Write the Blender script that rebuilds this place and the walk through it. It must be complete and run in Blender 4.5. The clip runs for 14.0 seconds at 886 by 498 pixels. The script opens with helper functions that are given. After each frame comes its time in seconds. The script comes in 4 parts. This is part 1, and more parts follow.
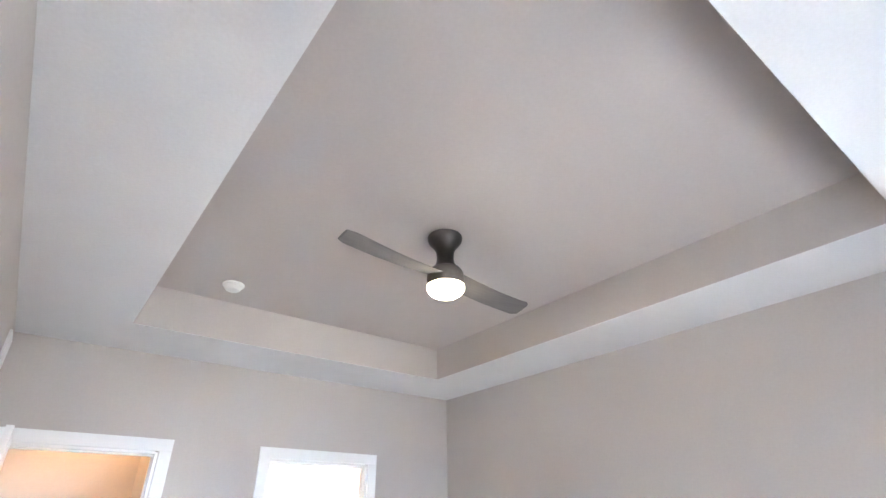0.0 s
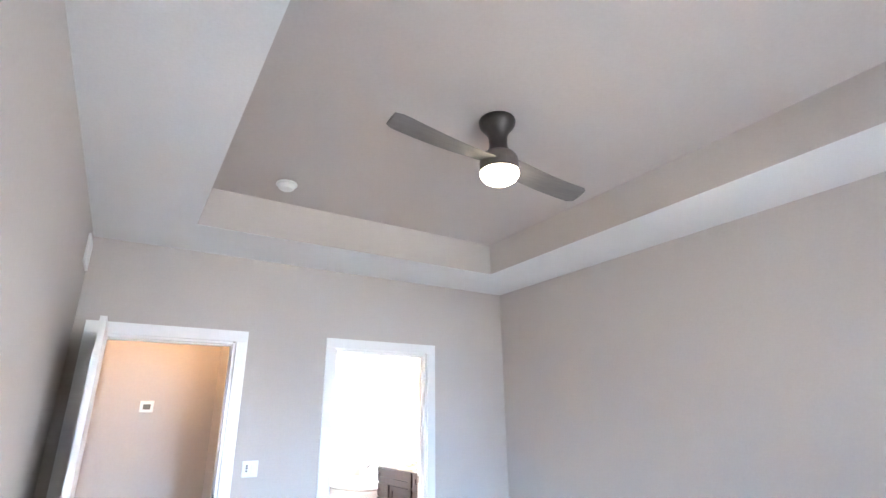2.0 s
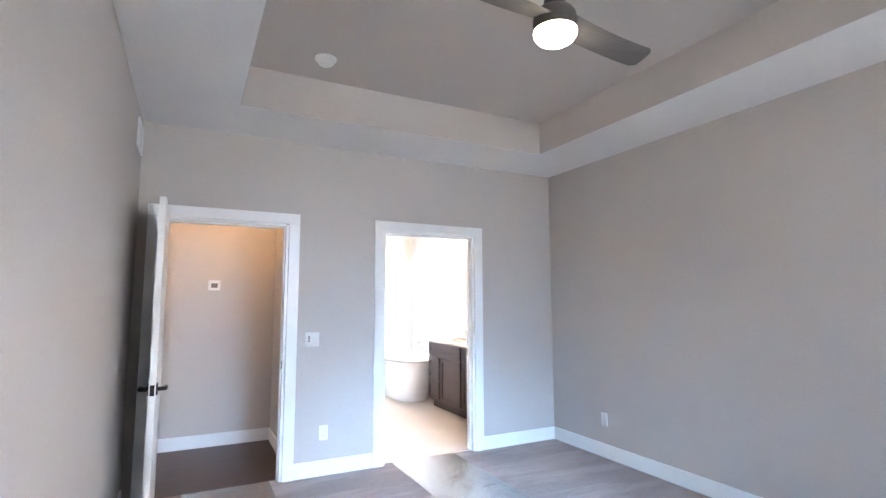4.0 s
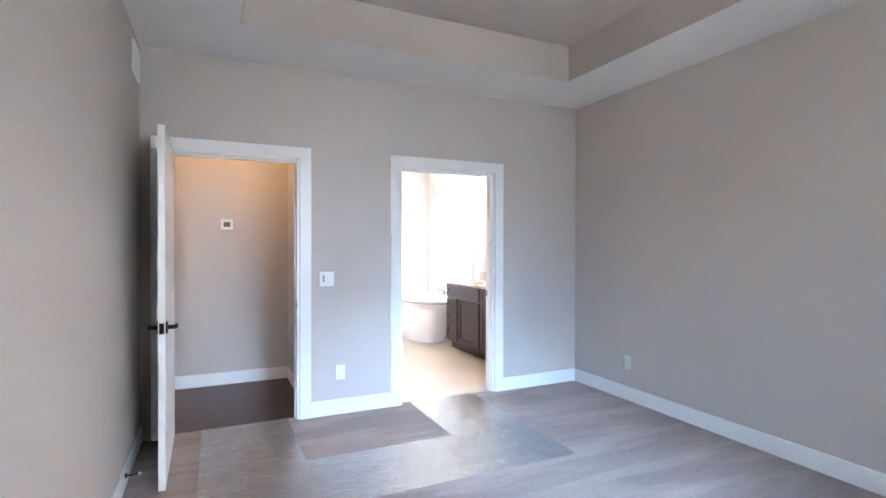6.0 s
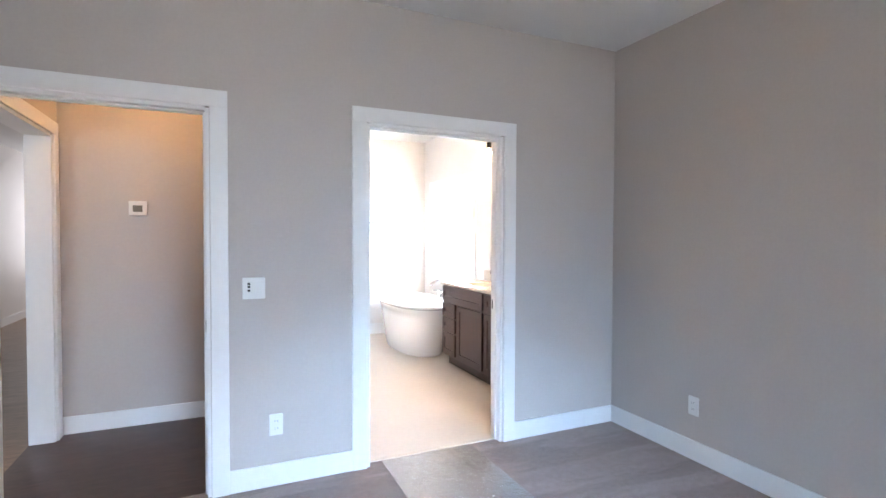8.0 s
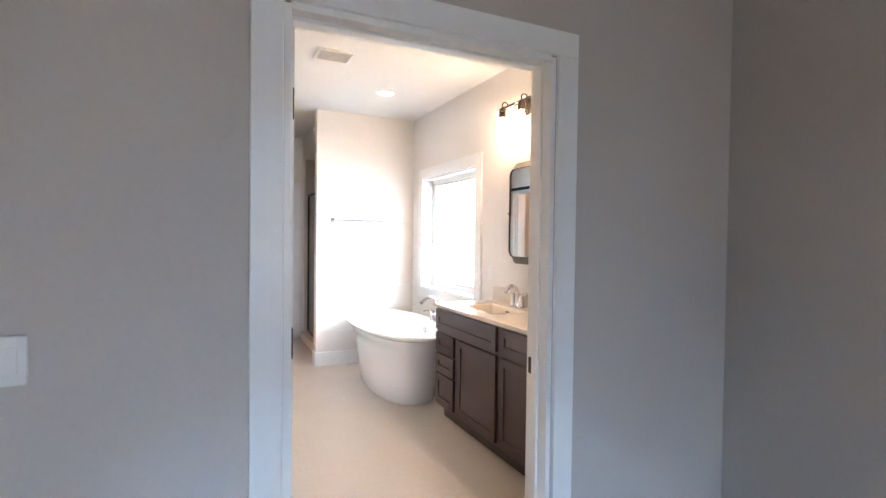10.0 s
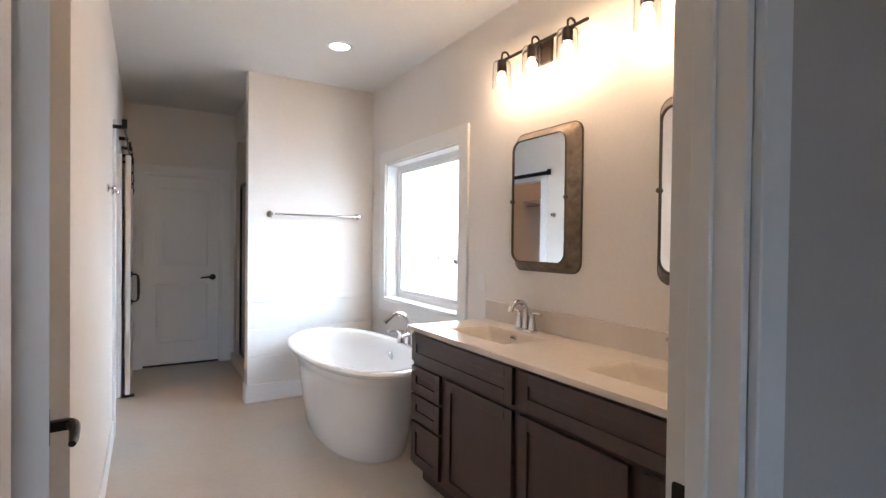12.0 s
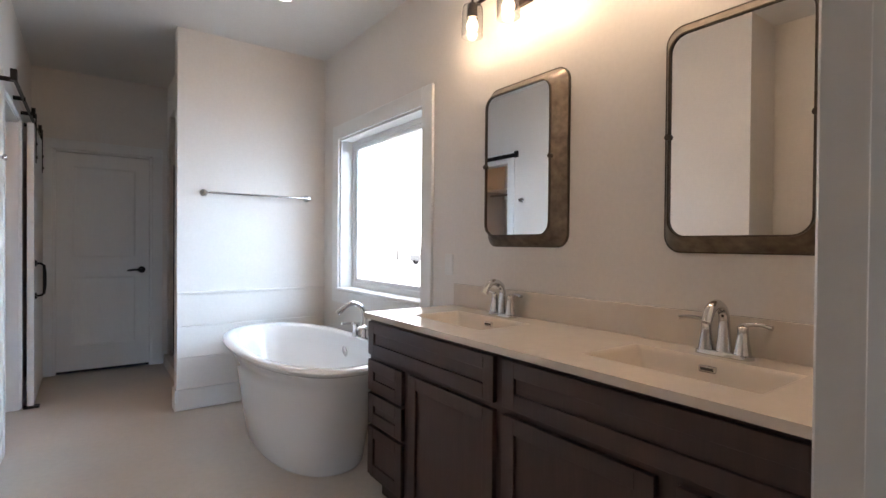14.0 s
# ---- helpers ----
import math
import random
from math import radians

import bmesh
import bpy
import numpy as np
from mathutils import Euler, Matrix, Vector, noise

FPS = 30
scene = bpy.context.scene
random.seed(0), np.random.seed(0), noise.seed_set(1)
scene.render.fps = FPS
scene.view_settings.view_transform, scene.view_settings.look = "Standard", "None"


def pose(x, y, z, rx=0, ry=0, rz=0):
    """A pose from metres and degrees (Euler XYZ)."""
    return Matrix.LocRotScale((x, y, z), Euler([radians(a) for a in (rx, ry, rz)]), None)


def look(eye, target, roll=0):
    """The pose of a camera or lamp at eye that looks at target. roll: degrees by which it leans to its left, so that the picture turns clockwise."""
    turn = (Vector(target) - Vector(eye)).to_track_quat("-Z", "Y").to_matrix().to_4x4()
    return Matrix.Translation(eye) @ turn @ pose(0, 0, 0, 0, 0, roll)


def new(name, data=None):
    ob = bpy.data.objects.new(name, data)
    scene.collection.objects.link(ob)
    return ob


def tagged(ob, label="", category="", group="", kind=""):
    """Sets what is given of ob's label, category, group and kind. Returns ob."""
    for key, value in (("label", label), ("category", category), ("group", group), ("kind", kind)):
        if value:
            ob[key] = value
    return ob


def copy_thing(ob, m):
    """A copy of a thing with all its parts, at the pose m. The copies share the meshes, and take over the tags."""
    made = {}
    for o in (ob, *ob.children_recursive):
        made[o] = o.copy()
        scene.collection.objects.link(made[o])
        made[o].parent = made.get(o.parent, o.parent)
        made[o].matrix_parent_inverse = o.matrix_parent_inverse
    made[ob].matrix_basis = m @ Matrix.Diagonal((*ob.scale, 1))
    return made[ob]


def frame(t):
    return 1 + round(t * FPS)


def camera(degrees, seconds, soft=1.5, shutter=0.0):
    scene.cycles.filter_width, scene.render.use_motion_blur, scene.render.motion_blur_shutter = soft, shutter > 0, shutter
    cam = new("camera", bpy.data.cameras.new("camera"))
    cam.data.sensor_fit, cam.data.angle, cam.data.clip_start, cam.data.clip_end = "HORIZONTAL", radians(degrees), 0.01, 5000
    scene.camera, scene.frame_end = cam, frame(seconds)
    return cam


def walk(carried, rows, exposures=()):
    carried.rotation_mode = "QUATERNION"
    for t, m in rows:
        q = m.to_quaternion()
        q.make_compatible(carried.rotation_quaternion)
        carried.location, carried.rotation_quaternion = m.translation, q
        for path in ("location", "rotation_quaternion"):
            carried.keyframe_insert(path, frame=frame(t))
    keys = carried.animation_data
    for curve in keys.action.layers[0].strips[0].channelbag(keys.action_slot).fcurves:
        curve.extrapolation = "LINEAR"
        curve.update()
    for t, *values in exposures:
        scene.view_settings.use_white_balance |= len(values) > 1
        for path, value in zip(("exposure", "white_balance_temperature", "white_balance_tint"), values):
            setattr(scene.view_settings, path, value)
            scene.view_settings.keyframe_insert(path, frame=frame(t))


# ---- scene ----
cam = camera(83.7, 14.0)
PATH = [
    (0, (-3.455, -4.369, 1.538), (-2.375, -2.997, 2.513), -0.8),
    (0.5, (-3.436, -4.333, 1.52), (-2.36, -2.912, 2.428), -0.8),
    (1, (-3.431, -4.307, 1.511), (-2.377, -2.82, 2.334), -0.7),
    (1.5, (-3.438, -4.283, 1.488), (-2.402, -2.738, 2.223), -0.6),
    (2, (-3.421, -4.258, 1.465), (-2.412, -2.653, 2.104), -0.5),
    (2.5, (-3.4, -4.236, 1.455), (-2.419, -2.576, 1.986), -0.3),
    (3, (-3.403, -4.22, 1.436), (-2.45, -2.515, 1.861), -0.3),
    (3.5, (-3.403, -4.199, 1.418), (-2.468, -2.46, 1.736), -0.2),
    (4, (-3.402, -4.178, 1.4), (-2.503, -2.404, 1.612), -0.1),
    (6.5, (-3.231, -3.799, 1.357), (-2.392, -1.983, 1.325), 0.2),
    (7, (-3.081, -3.533, 1.371), (-2.244, -1.717, 1.326), 0.3),
    (7.5, (-2.89, -3.194, 1.374), (-2.059, -1.376, 1.322), 0.3),
    (8, (-2.655, -2.837, 1.371), (-1.838, -1.013, 1.322), 0.2),
    (8.2, (-2.577, -2.705, 1.36), (-1.757, -0.881, 1.321), 0.3),
    (10.3, (-1.984, -1.244, 1.385), (-1.124, 0.561, 1.344), 0.7),
    (10.5, (-1.934, -1.123, 1.382), (-1.069, 0.679, 1.345), 0.7),
    (11, (-1.851, -0.84, 1.39), (-0.965, 0.953, 1.358), 0.75),
    (11.5, (-1.799, -0.607, 1.374), (-0.841, 1.148, 1.342), 0.7),
    (12, (-1.757, -0.417, 1.354), (-0.725, 1.296, 1.326), 0.7),
    (12.5, (-1.694, -0.272, 1.314), (-0.593, 1.397, 1.293), 0.6),
    (13, (-1.631, -0.177, 1.27), (-0.478, 1.457, 1.243), 0.5),
    (13.5, (-1.584, -0.107, 1.234), (-0.42, 1.52, 1.214), 0.5),
    (14, (-1.559, -0.06, 1.212), (-0.388, 1.561, 1.192), 0.5),
]
walk(cam, [(t, look(eye, target, roll)) for t, eye, target, roll in PATH],
     [(0, 2.42, 6350, 12), (1.5, 2.44, 6300, 12), (3, 2.12, 6150, 12), (4, 1.9, 6150, 12), (7, 1.68, 6300, 12), (8, 1.56, 6400, 13),
      (8.6, 1.47, 6500, 13), (10.2, 0.7, 6800, 14), (11, 0.36, 6850, 14), (12, -0.08, 6700, 14), (13, -0.38, 6550, 14), (14, -0.52, 6450, 13)])

# ---- world, sun, daylight ----
world = bpy.data.worlds.new("sky")
scene.world = world
world.use_nodes = True
wn = world.node_tree.nodes
sky = wn.new("ShaderNodeTexSky")
sky.sky_type, sky.sun_disc = "NISHITA", False
sky.sun_elevation, sky.sun_rotation = radians(48), radians(-8)
wn["Background"].inputs["Strength"].default_value = 0.12
world.node_tree.links.new(sky.outputs[0], wn["Background"].inputs["Color"])


def lamp(name, kind, m, power, color, **more):
    data = bpy.data.lights.new(name, kind)
    data.energy, data.color = power, color
    for key, value in more.items():
        if key == "angle":
            data.angle = value
        if key == "size":
            data.shape, data.size, data.size_y = "RECTANGLE", value[0], value[1]
        if key == "spread":
            data.spread = value
        if key == "radius":
            data.shadow_soft_size = value
    ob = new(name, data)
    ob.matrix_world = m
    return ob


SUN_DIR = Vector((-math.sin(radians(8)) * math.cos(radians(48)), math.cos(radians(8)) * math.cos(radians(48)), math.sin(radians(48))))
lamp("sun", "SUN", look(SUN_DIR * 20, (0, 0, 0)), 4.0, (1.0, 0.95, 0.88), angle=radians(0.5))
DAY = (0.43, 0.68, 1.0)
lamp("bedroom_window_daylight", "AREA", look((-1.95, -8.6, 2.9), (-1.8, -4.8, 1.37)), 68, DAY, size=(3.8, 2.2), spread=radians(47))
# sunlit ground outside throws warm light up through the same window
lamp("bedroom_window_ground_light", "AREA", look((-1.75, -10.5, 0.15), (-1.75, 0, 2.55)), 10.0, (1.0, 0.95, 0.82), size=(8.0, 0.9), spread=radians(70))
lamp("bath_window_daylight", "AREA", look((0.95, 2.5, 1.75), (-0.7, 3.85, 0.9)), 62.0, (0.43, 0.71, 1.0), size=(1.9, 1.5), spread=radians(94))
lamp("great_room_daylight", "AREA", look((-4.7, 8.4, 1.6), (-4.7, 0, 1.2)), 11, (0.95, 0.95, 1.0), size=(1.6, 1.6))
# added fill lamp, no window behind it; brightens the hall through its opening
lamp("great_room_side_fill", "AREA", look((-5.3, -1.0, 1.5), (-3.2, 1.31, 0.9)), 10, (0.74, 0.87, 1.0), size=(1.2, 1.4))

# ---- materials ----


def material(name, color, rough=0.5, metal=0.0, grain=0.0, scale=40.0, blotch=0.0, blotch_scale=2.0, bump=0.0, bump_scale=200.0, coat=0.0, stretch=(1, 1, 1)):
    """A painted, woven or polished surface with grain and blotches at two scales and fine relief."""
    m = bpy.data.materials.new(name)
    m.use_nodes = True
    nodes, link = m.node_tree.nodes, m.node_tree.links.new
    b = nodes["Principled BSDF"]
    b.inputs["Base Color"].default_value = (*color, 1)
    b.inputs["Roughness"].default_value, b.inputs["Metallic"].default_value = rough, metal
    b.inputs["Coat Weight"].default_value = coat
    at = nodes.new("ShaderNodeTexCoord")
    shift = nodes.new("ShaderNodeMapping")
    shift.inputs["Scale"].default_value = stretch
    link(at.outputs["Object"], shift.inputs[0])
    where = shift.outputs[0]
    last = None
    for amount, size, detail in ((grain, scale, 4.0), (blotch, blotch_scale, 3.0)):
        if not amount:
            continue
        tex = nodes.new("ShaderNodeTexNoise")
        tex.inputs["Scale"].default_value, tex.inputs["Detail"].default_value = size, detail
        link(where, tex.inputs["Vector"])
        ramp = nodes.new("ShaderNodeMapRange")
        ramp.inputs["From Min"].default_value, ramp.inputs["From Max"].default_value = 0.3, 0.7
        ramp.inputs["To Min"].default_value, ramp.inputs["To Max"].default_value = 1 - amount, 1 + amount
        link(tex.outputs["Fac"], ramp.inputs["Value"])
        mix = nodes.new("ShaderNodeVectorMath")
        mix.operation = "SCALE"
        if last is None:
            mix.inputs[0].default_value = color
        else:
            link(last, mix.inputs[0])
        link(ramp.outputs["Result"], mix.inputs["Scale"])
        last = mix.outputs["Vector"]
    if last is not None:
        link(last, b.inputs["Base Color"])
    if bump:
        tex = nodes.new("ShaderNodeTexNoise")
        tex.inputs["Scale"].default_value, tex.inputs["Detail"].default_value = bump_scale, 3.0
        link(where, tex.inputs["Vector"])
        bp = nodes.new("ShaderNodeBump")
        bp.inputs["Strength"].default_value, bp.inputs["Distance"].default_value = bump, 0.004
        link(tex.outputs["Fac"], bp.inputs["Height"])
        link(bp.outputs["Normal"], b.inputs["Normal"])
    return m


def glowing(name, color, strength):
    m = bpy.data.materials.new(name)
    m.use_nodes = True
    b = m.node_tree.nodes["Principled BSDF"]
    b.inputs["Base Color"].default_value = (0.8, 0.8, 0.78, 1)
    b.inputs["Emission Color"].default_value = (*color, 1)
    b.inputs["Emission Strength"].default_value = strength
    return m


def glassy(name, tint=(1, 1, 1), rough=0.0):
    m = bpy.data.materials.new(name)
    m.use_nodes = True
    b = m.node_tree.nodes["Principled BSDF"]
    b.inputs["Base Color"].default_value = (*tint, 1)
    b.inputs["Transmission Weight"].default_value, b.inputs["Roughness"].default_value, b.inputs["IOR"].default_value = 1.0, rough, 1.45
    return m


def film_material():
    """Clear adhesive film: mostly see-through, with wrinkled gloss."""
    m = bpy.data.materials.new("clear_film")
    m.use_nodes = True
    nodes, link = m.node_tree.nodes, m.node_tree.links.new
    out = nodes["Material Output"]
    nodes.remove(nodes["Principled BSDF"])
    clear, gloss, haze = nodes.new("ShaderNodeBsdfTransparent"), nodes.new("ShaderNodeBsdfGlossy"), nodes.new("ShaderNodeBsdfDiffuse")
    clear.inputs["Color"].default_value = (0.97, 0.97, 0.97, 1)
    haze.inputs["Color"].default_value = (0.46, 0.385, 0.355, 1)
    gloss.inputs["Roughness"].default_value = 0.07
    at, tex, fine, bp, add = nodes.new("ShaderNodeTexCoord"), nodes.new("ShaderNodeTexNoise"), nodes.new("ShaderNodeTexNoise"), nodes.new("ShaderNodeBump"), nodes.new("ShaderNodeMath")
    tex.inputs["Scale"].default_value, tex.inputs["Detail"].default_value, tex.inputs["Distortion"].default_value = 30.0, 4.0, 1.2
    fine.inputs["Scale"].default_value, fine.inputs["Detail"].default_value = 110.0, 3.0
    link(at.outputs["Object"], tex.inputs["Vector"])
    link(at.outputs["Object"], fine.inputs["Vector"])
    add.operation = "MULTIPLY_ADD"
    add.inputs[1].default_value = 0.35
    link(fine.outputs["Fac"], add.inputs[0])
    link(tex.outputs["Fac"], add.inputs[2])
    bp.inputs["Strength"].default_value, bp.inputs["Distance"].default_value = 0.55, 0.015
    link(add.outputs[0], bp.inputs["Height"])
    link(bp.outputs["Normal"], gloss.inputs["Normal"])
    first, second = nodes.new("ShaderNodeMixShader"), nodes.new("ShaderNodeMixShader")
    first.inputs["Fac"].default_value = 0.30
    link(clear.outputs[0], first.inputs[1])
    link(haze.outputs[0], first.inputs[2])
    rim, gain = nodes.new("ShaderNodeFresnel"), nodes.new("ShaderNodeMath")
    rim.inputs["IOR"].default_value = 1.55
    link(bp.outputs["Normal"], rim.inputs["Normal"])
    gain.operation, gain.use_clamp = "MULTIPLY", True
    gain.inputs[1].default_value = 2.3
    link(rim.outputs[0], gain.inputs[0])
    link(gain.outputs[0], second.inputs["Fac"])
    link(first.outputs[0], second.inputs[1])
    link(gloss.outputs[0], second.inputs[2])
    link(second.outputs[0], out.inputs["Surface"])
    return m


def carpet_material():
    """Cut pile: fine tufts, soft patches, and long brushed strokes where the pile lies another way."""
    m = bpy.data.materials.new("greige_cut_pile_carpet")
    m.use_nodes = True
    nodes, link = m.node_tree.nodes, m.node_tree.links.new
    b = nodes["Principled BSDF"]
    b.inputs["Roughness"].default_value = 0.97
    b.inputs["Sheen Weight"].default_value, b.inputs["Sheen Roughness"].default_value = 0.12, 0.5
    at = nodes.new("ShaderNodeTexCoord")
    last = None
    for turn, stretch, scale, lo, hi, amount in ((0, (1, 1, 1), 170.0, 0.3, 0.7, 0.20), (0, (1, 1, 1), 28.0, 0.3, 0.7, 0.07), (38, (0.55, 3.4, 1), 1.5, 0.47, 0.54, 0.10), (-24, (0.6, 2.6, 1), 1.1, 0.46, 0.55, 0.06)):
        shift, tex, ramp = nodes.new("ShaderNodeMapping"), nodes.new("ShaderNodeTexNoise"), nodes.new("ShaderNodeMapRange")
        shift.inputs["Rotation"].default_value[2] = radians(turn)
        shift.inputs["Scale"].default_value = stretch
        link(at.outputs["Object"], shift.inputs[0])
        link(shift.outputs[0], tex.inputs["Vector"])
        tex.inputs["Scale"].default_value, tex.inputs["Detail"].default_value = scale, 3.0
        ramp.interpolation_type = "SMOOTHSTEP"
        ramp.inputs["From Min"].default_value, ramp.inputs["From Max"].default_value = lo, hi
        ramp.inputs["To Min"].default_value, ramp.inputs["To Max"].default_value = 1 - amount, 1 + amount
        link(tex.outputs["Fac"], ramp.inputs["Value"])
        mix = nodes.new("ShaderNodeVectorMath")
        mix.operation = "SCALE"
        if last is None:
            mix.inputs[0].default_value = (0.300, 0.225, 0.200)
        else:
            link(last, mix.inputs[0])
        link(ramp.outputs["Result"], mix.inputs["Scale"])
        last = mix.outputs["Vector"]
    link(last, b.inputs["Base Color"])
    tuft, bp = nodes.new("ShaderNodeTexNoise"), nodes.new("ShaderNodeBump")
    tuft.inputs["Scale"].default_value, tuft.inputs["Detail"].default_value = 380.0, 3.0
    link(at.outputs["Object"], tuft.inputs["Vector"])
    bp.inputs["Strength"].default_value, bp.inputs["Distance"].default_value = 0.9, 0.004
    link(tuft.outputs["Fac"], bp.inputs["Height"])
    link(bp.outputs["Normal"], b.inputs["Normal"])
    return m


PAINT = material("greige_wall_paint", (0.50, 0.455, 0.42), 0.62, grain=0.02, scale=60, blotch=0.02, blotch_scale=1.3, bump=0.025, bump_scale=260)
BATH_PAINT = material("pale_bath_paint", (0.76, 0.725, 0.69), 0.55, grain=0.02, scale=60, blotch=0.02, blotch_scale=1.5, bump=0.025, bump_scale=260)
CEILING = material("flat_white_ceiling_paint", (0.74, 0.735, 0.72), 0.85, grain=0.025, scale=80, blotch=0.02, bump=0.08, bump_scale=180)
TRIM = material("semi_gloss_white_trim_paint", (0.80, 0.80, 0.79), 0.32, grain=0.012, scale=30, blotch=0.012, bump=0.008, bump_scale=90)
DOOR = material("white_door_paint", (0.78, 0.775, 0.76), 0.34, grain=0.015, scale=25, blotch=0.012, bump=0.06, bump_scale=120, stretch=(4, 4, 0.4))
CARPET = carpet_material()
TILE = material("cream_floor_tile", (0.57, 0.51, 0.45), 0.42, grain=0.03, scale=30, blotch=0.035, blotch_scale=2.2, bump=0.03, bump_scale=60)
WOOD = material("dark_brown_wood_floor", (0.060, 0.038, 0.032), 0.42, grain=0.35, scale=9, blotch=0.15, blotch_scale=1.5, bump=0.15, bump_scale=40, stretch=(1, 9, 1))
OAK = material("light_brown_floor", (0.24, 0.165, 0.115), 0.45, grain=0.25, scale=9, blotch=0.15, bump=0.1, bump_scale=40, stretch=(1, 9, 1))
ESPRESSO = material("espresso_stained_wood", (0.051, 0.028, 0.0265), 0.44, grain=0.10, scale=16, blotch=0.10, blotch_scale=3, bump=0.05, bump_scale=60, stretch=(9, 9, 0.7))
TOEKICK = material("dark_toe_kick", (0.045, 0.033, 0.030), 0.6, grain=0.2, scale=20)
MARBLE = material("cream_cultured_marble", (0.70, 0.635, 0.565), 0.22, grain=0.02, scale=18, blotch=0.03, blotch_scale=4, coat=0.3)
ACRYLIC = material("glossy_white_acrylic", (0.82, 0.82, 0.82), 0.10, grain=0.006, scale=6, blotch=0.006, coat=0.5)
CHROME = material("polished_chrome", (0.66, 0.66, 0.67), 0.10, metal=1.0, grain=0.02, scale=30)
BLACK = material("matte_black_metal", (0.018, 0.016, 0.016), 0.42, metal=0.5, grain=0.2, scale=60, bump=0.05)
BRONZE = material("oil_rubbed_bronze", (0.040, 0.030, 0.026), 0.40, metal=0.8, grain=0.2, scale=50, bump=0.05)
CAST = material("galvanised_brown_metal", (0.165, 0.138, 0.116), 0.40, metal=0.85, grain=0.28, scale=34, blotch=0.2, blotch_scale=9, bump=0.08, bump_scale=60)
DARK_RIM = material("dark_rim_metal", (0.10, 0.083, 0.07), 0.4, metal=0.8, grain=0.2, scale=40)
MIRROR = material("silvered_mirror", (0.90, 0.905, 0.90), 0.008, metal=1.0)
PLASTIC = material("white_plastic", (0.78, 0.78, 0.76), 0.35, grain=0.01, scale=30)
SLOT = material("dark_slot", (0.03, 0.03, 0.03), 0.6, grain=0.1)
SCREEN = material("grey_lcd", (0.16, 0.155, 0.14), 0.25, grain=0.05)
BLADE = material("dark_grey_fan_blade", (0.15, 0.137, 0.13), 0.85, grain=0.08, scale=8, blotch=0.06, stretch=(1, 12, 1))
FANBODY = material("dark_graphite_metal", (0.055, 0.05, 0.047), 0.4, metal=0.6, grain=0.12, scale=40)
FANRING = material("brushed_grey_metal", (0.20, 0.185, 0.175), 0.42, metal=0.6, grain=0.12, scale=40)
VINYL = material("white_vinyl", (0.80, 0.80, 0.80), 0.35, grain=0.01, scale=30)
GROUND = material("pale_bare_ground", (0.60, 0.575, 0.54), 0.95, grain=0.2, scale=8, blotch=0.2, blotch_scale=0.4, bump=0.4, bump_scale=6)
SHELF = material("white_melamine_shelf", (0.74, 0.72, 0.69), 0.5, grain=0.015)
GLASS = glassy("clear_glass")
SHOWER_GLASS = glassy("shower_glass", (0.93, 0.96, 0.95))
FILM = film_material()
FAN_GLOW = glowing("lit_opal_glass", (1.0, 0.86, 0.58), 9.0)
BULB_GLOW = glowing("lit_warm_bulb", (1.0, 0.72, 0.47), 178.0)
CAN_GLOW = glowing("lit_recessed_lens", (1.0, 0.90, 0.78), 16.0)
HALL_GLOW = glowing("lit_hall_dome", (1.0, 0.56, 0.24), 17.0)
CLOSET_GLOW = glowing("lit_closet_dome", (1.0, 0.56, 0.26), 60.0)
VENT_BACK = material("grey_duct", (0.50, 0.49, 0.48), 0.7, grain=0.1)

CAR_PAINT = material("grey_car_paint", (0.55, 0.56, 0.58), 0.25, metal=0.2, grain=0.05, coat=0.6)
RUBBER = material("black_rubber", (0.02, 0.02, 0.02), 0.8, grain=0.1)
CAR_GLASS = material("dark_car_glass", (0.03, 0.035, 0.04), 0.08, grain=0.05)
LEAF = material("dull_green_leaf", (0.06, 0.085, 0.04), 0.7, grain=0.2)
BARK = material("grey_bark", (0.12, 0.10, 0.085), 0.9, grain=0.3, scale=20, bump=0.4)

# ---- builders ----
PLACE = {}


def thing(name, label, category, at=None, group="", kind=""):
    """An Empty at the base of a thing made of parts."""
    ob = new(name)
    ob.empty_display_size = 0.1
    m = at if at is not None else Matrix.Identity(4)
    ob.matrix_basis = m
    PLACE[ob] = m
    return tagged(ob, label, category, group, kind)


def mesh_of(name, bm, mat, smooth=None):
    me = bpy.data.meshes.new(name)
    bmesh.ops.recalc_face_normals(bm, faces=bm.faces)
    if smooth is not None:
        for f in bm.faces:
            f.smooth = True
        for e in bm.edges:
            if len(e.link_faces) == 2 and e.calc_face_angle(0) > radians(smooth):
                e.smooth = False
    bm.to_mesh(me)
    bm.free()
    me.materials.append(mat)
    return me


def part(name, bm, mat, parent, label="", smooth=None):
    """One mesh under a thing or a part, in the thing's own coordinates."""
    ob = new(name, mesh_of(name, bm, mat, smooth))
    ob.parent = parent
    return tagged(ob, label)


def solid(name, bm, mat, label, category, kind="structure", smooth=None, group=""):
    return tagged(new(name, mesh_of(name, bm, mat, smooth)), label, category, group, kind)


def box(bm, x0, x1, y0, y1, z0, z1, bevel=0.0, segments=2):
    vs = [bm.verts.new((x, y, z)) for x in (x0, x1) for y in (y0, y1) for z in (z0, z1)]
    fs = [bm.faces.new([vs[i] for i in q]) for q in ((0, 1, 3, 2), (4, 6, 7, 5), (0, 4, 5, 1), (2, 3, 7, 6), (0, 2, 6, 4), (1, 5, 7, 3))]
    if bevel:
        edges = list({e for f in fs for e in f.edges})
        bmesh.ops.bevel(bm, geom=edges, offset=bevel, segments=segments, profile=0.5, affect="EDGES", clamp_overlap=True)
    return bm


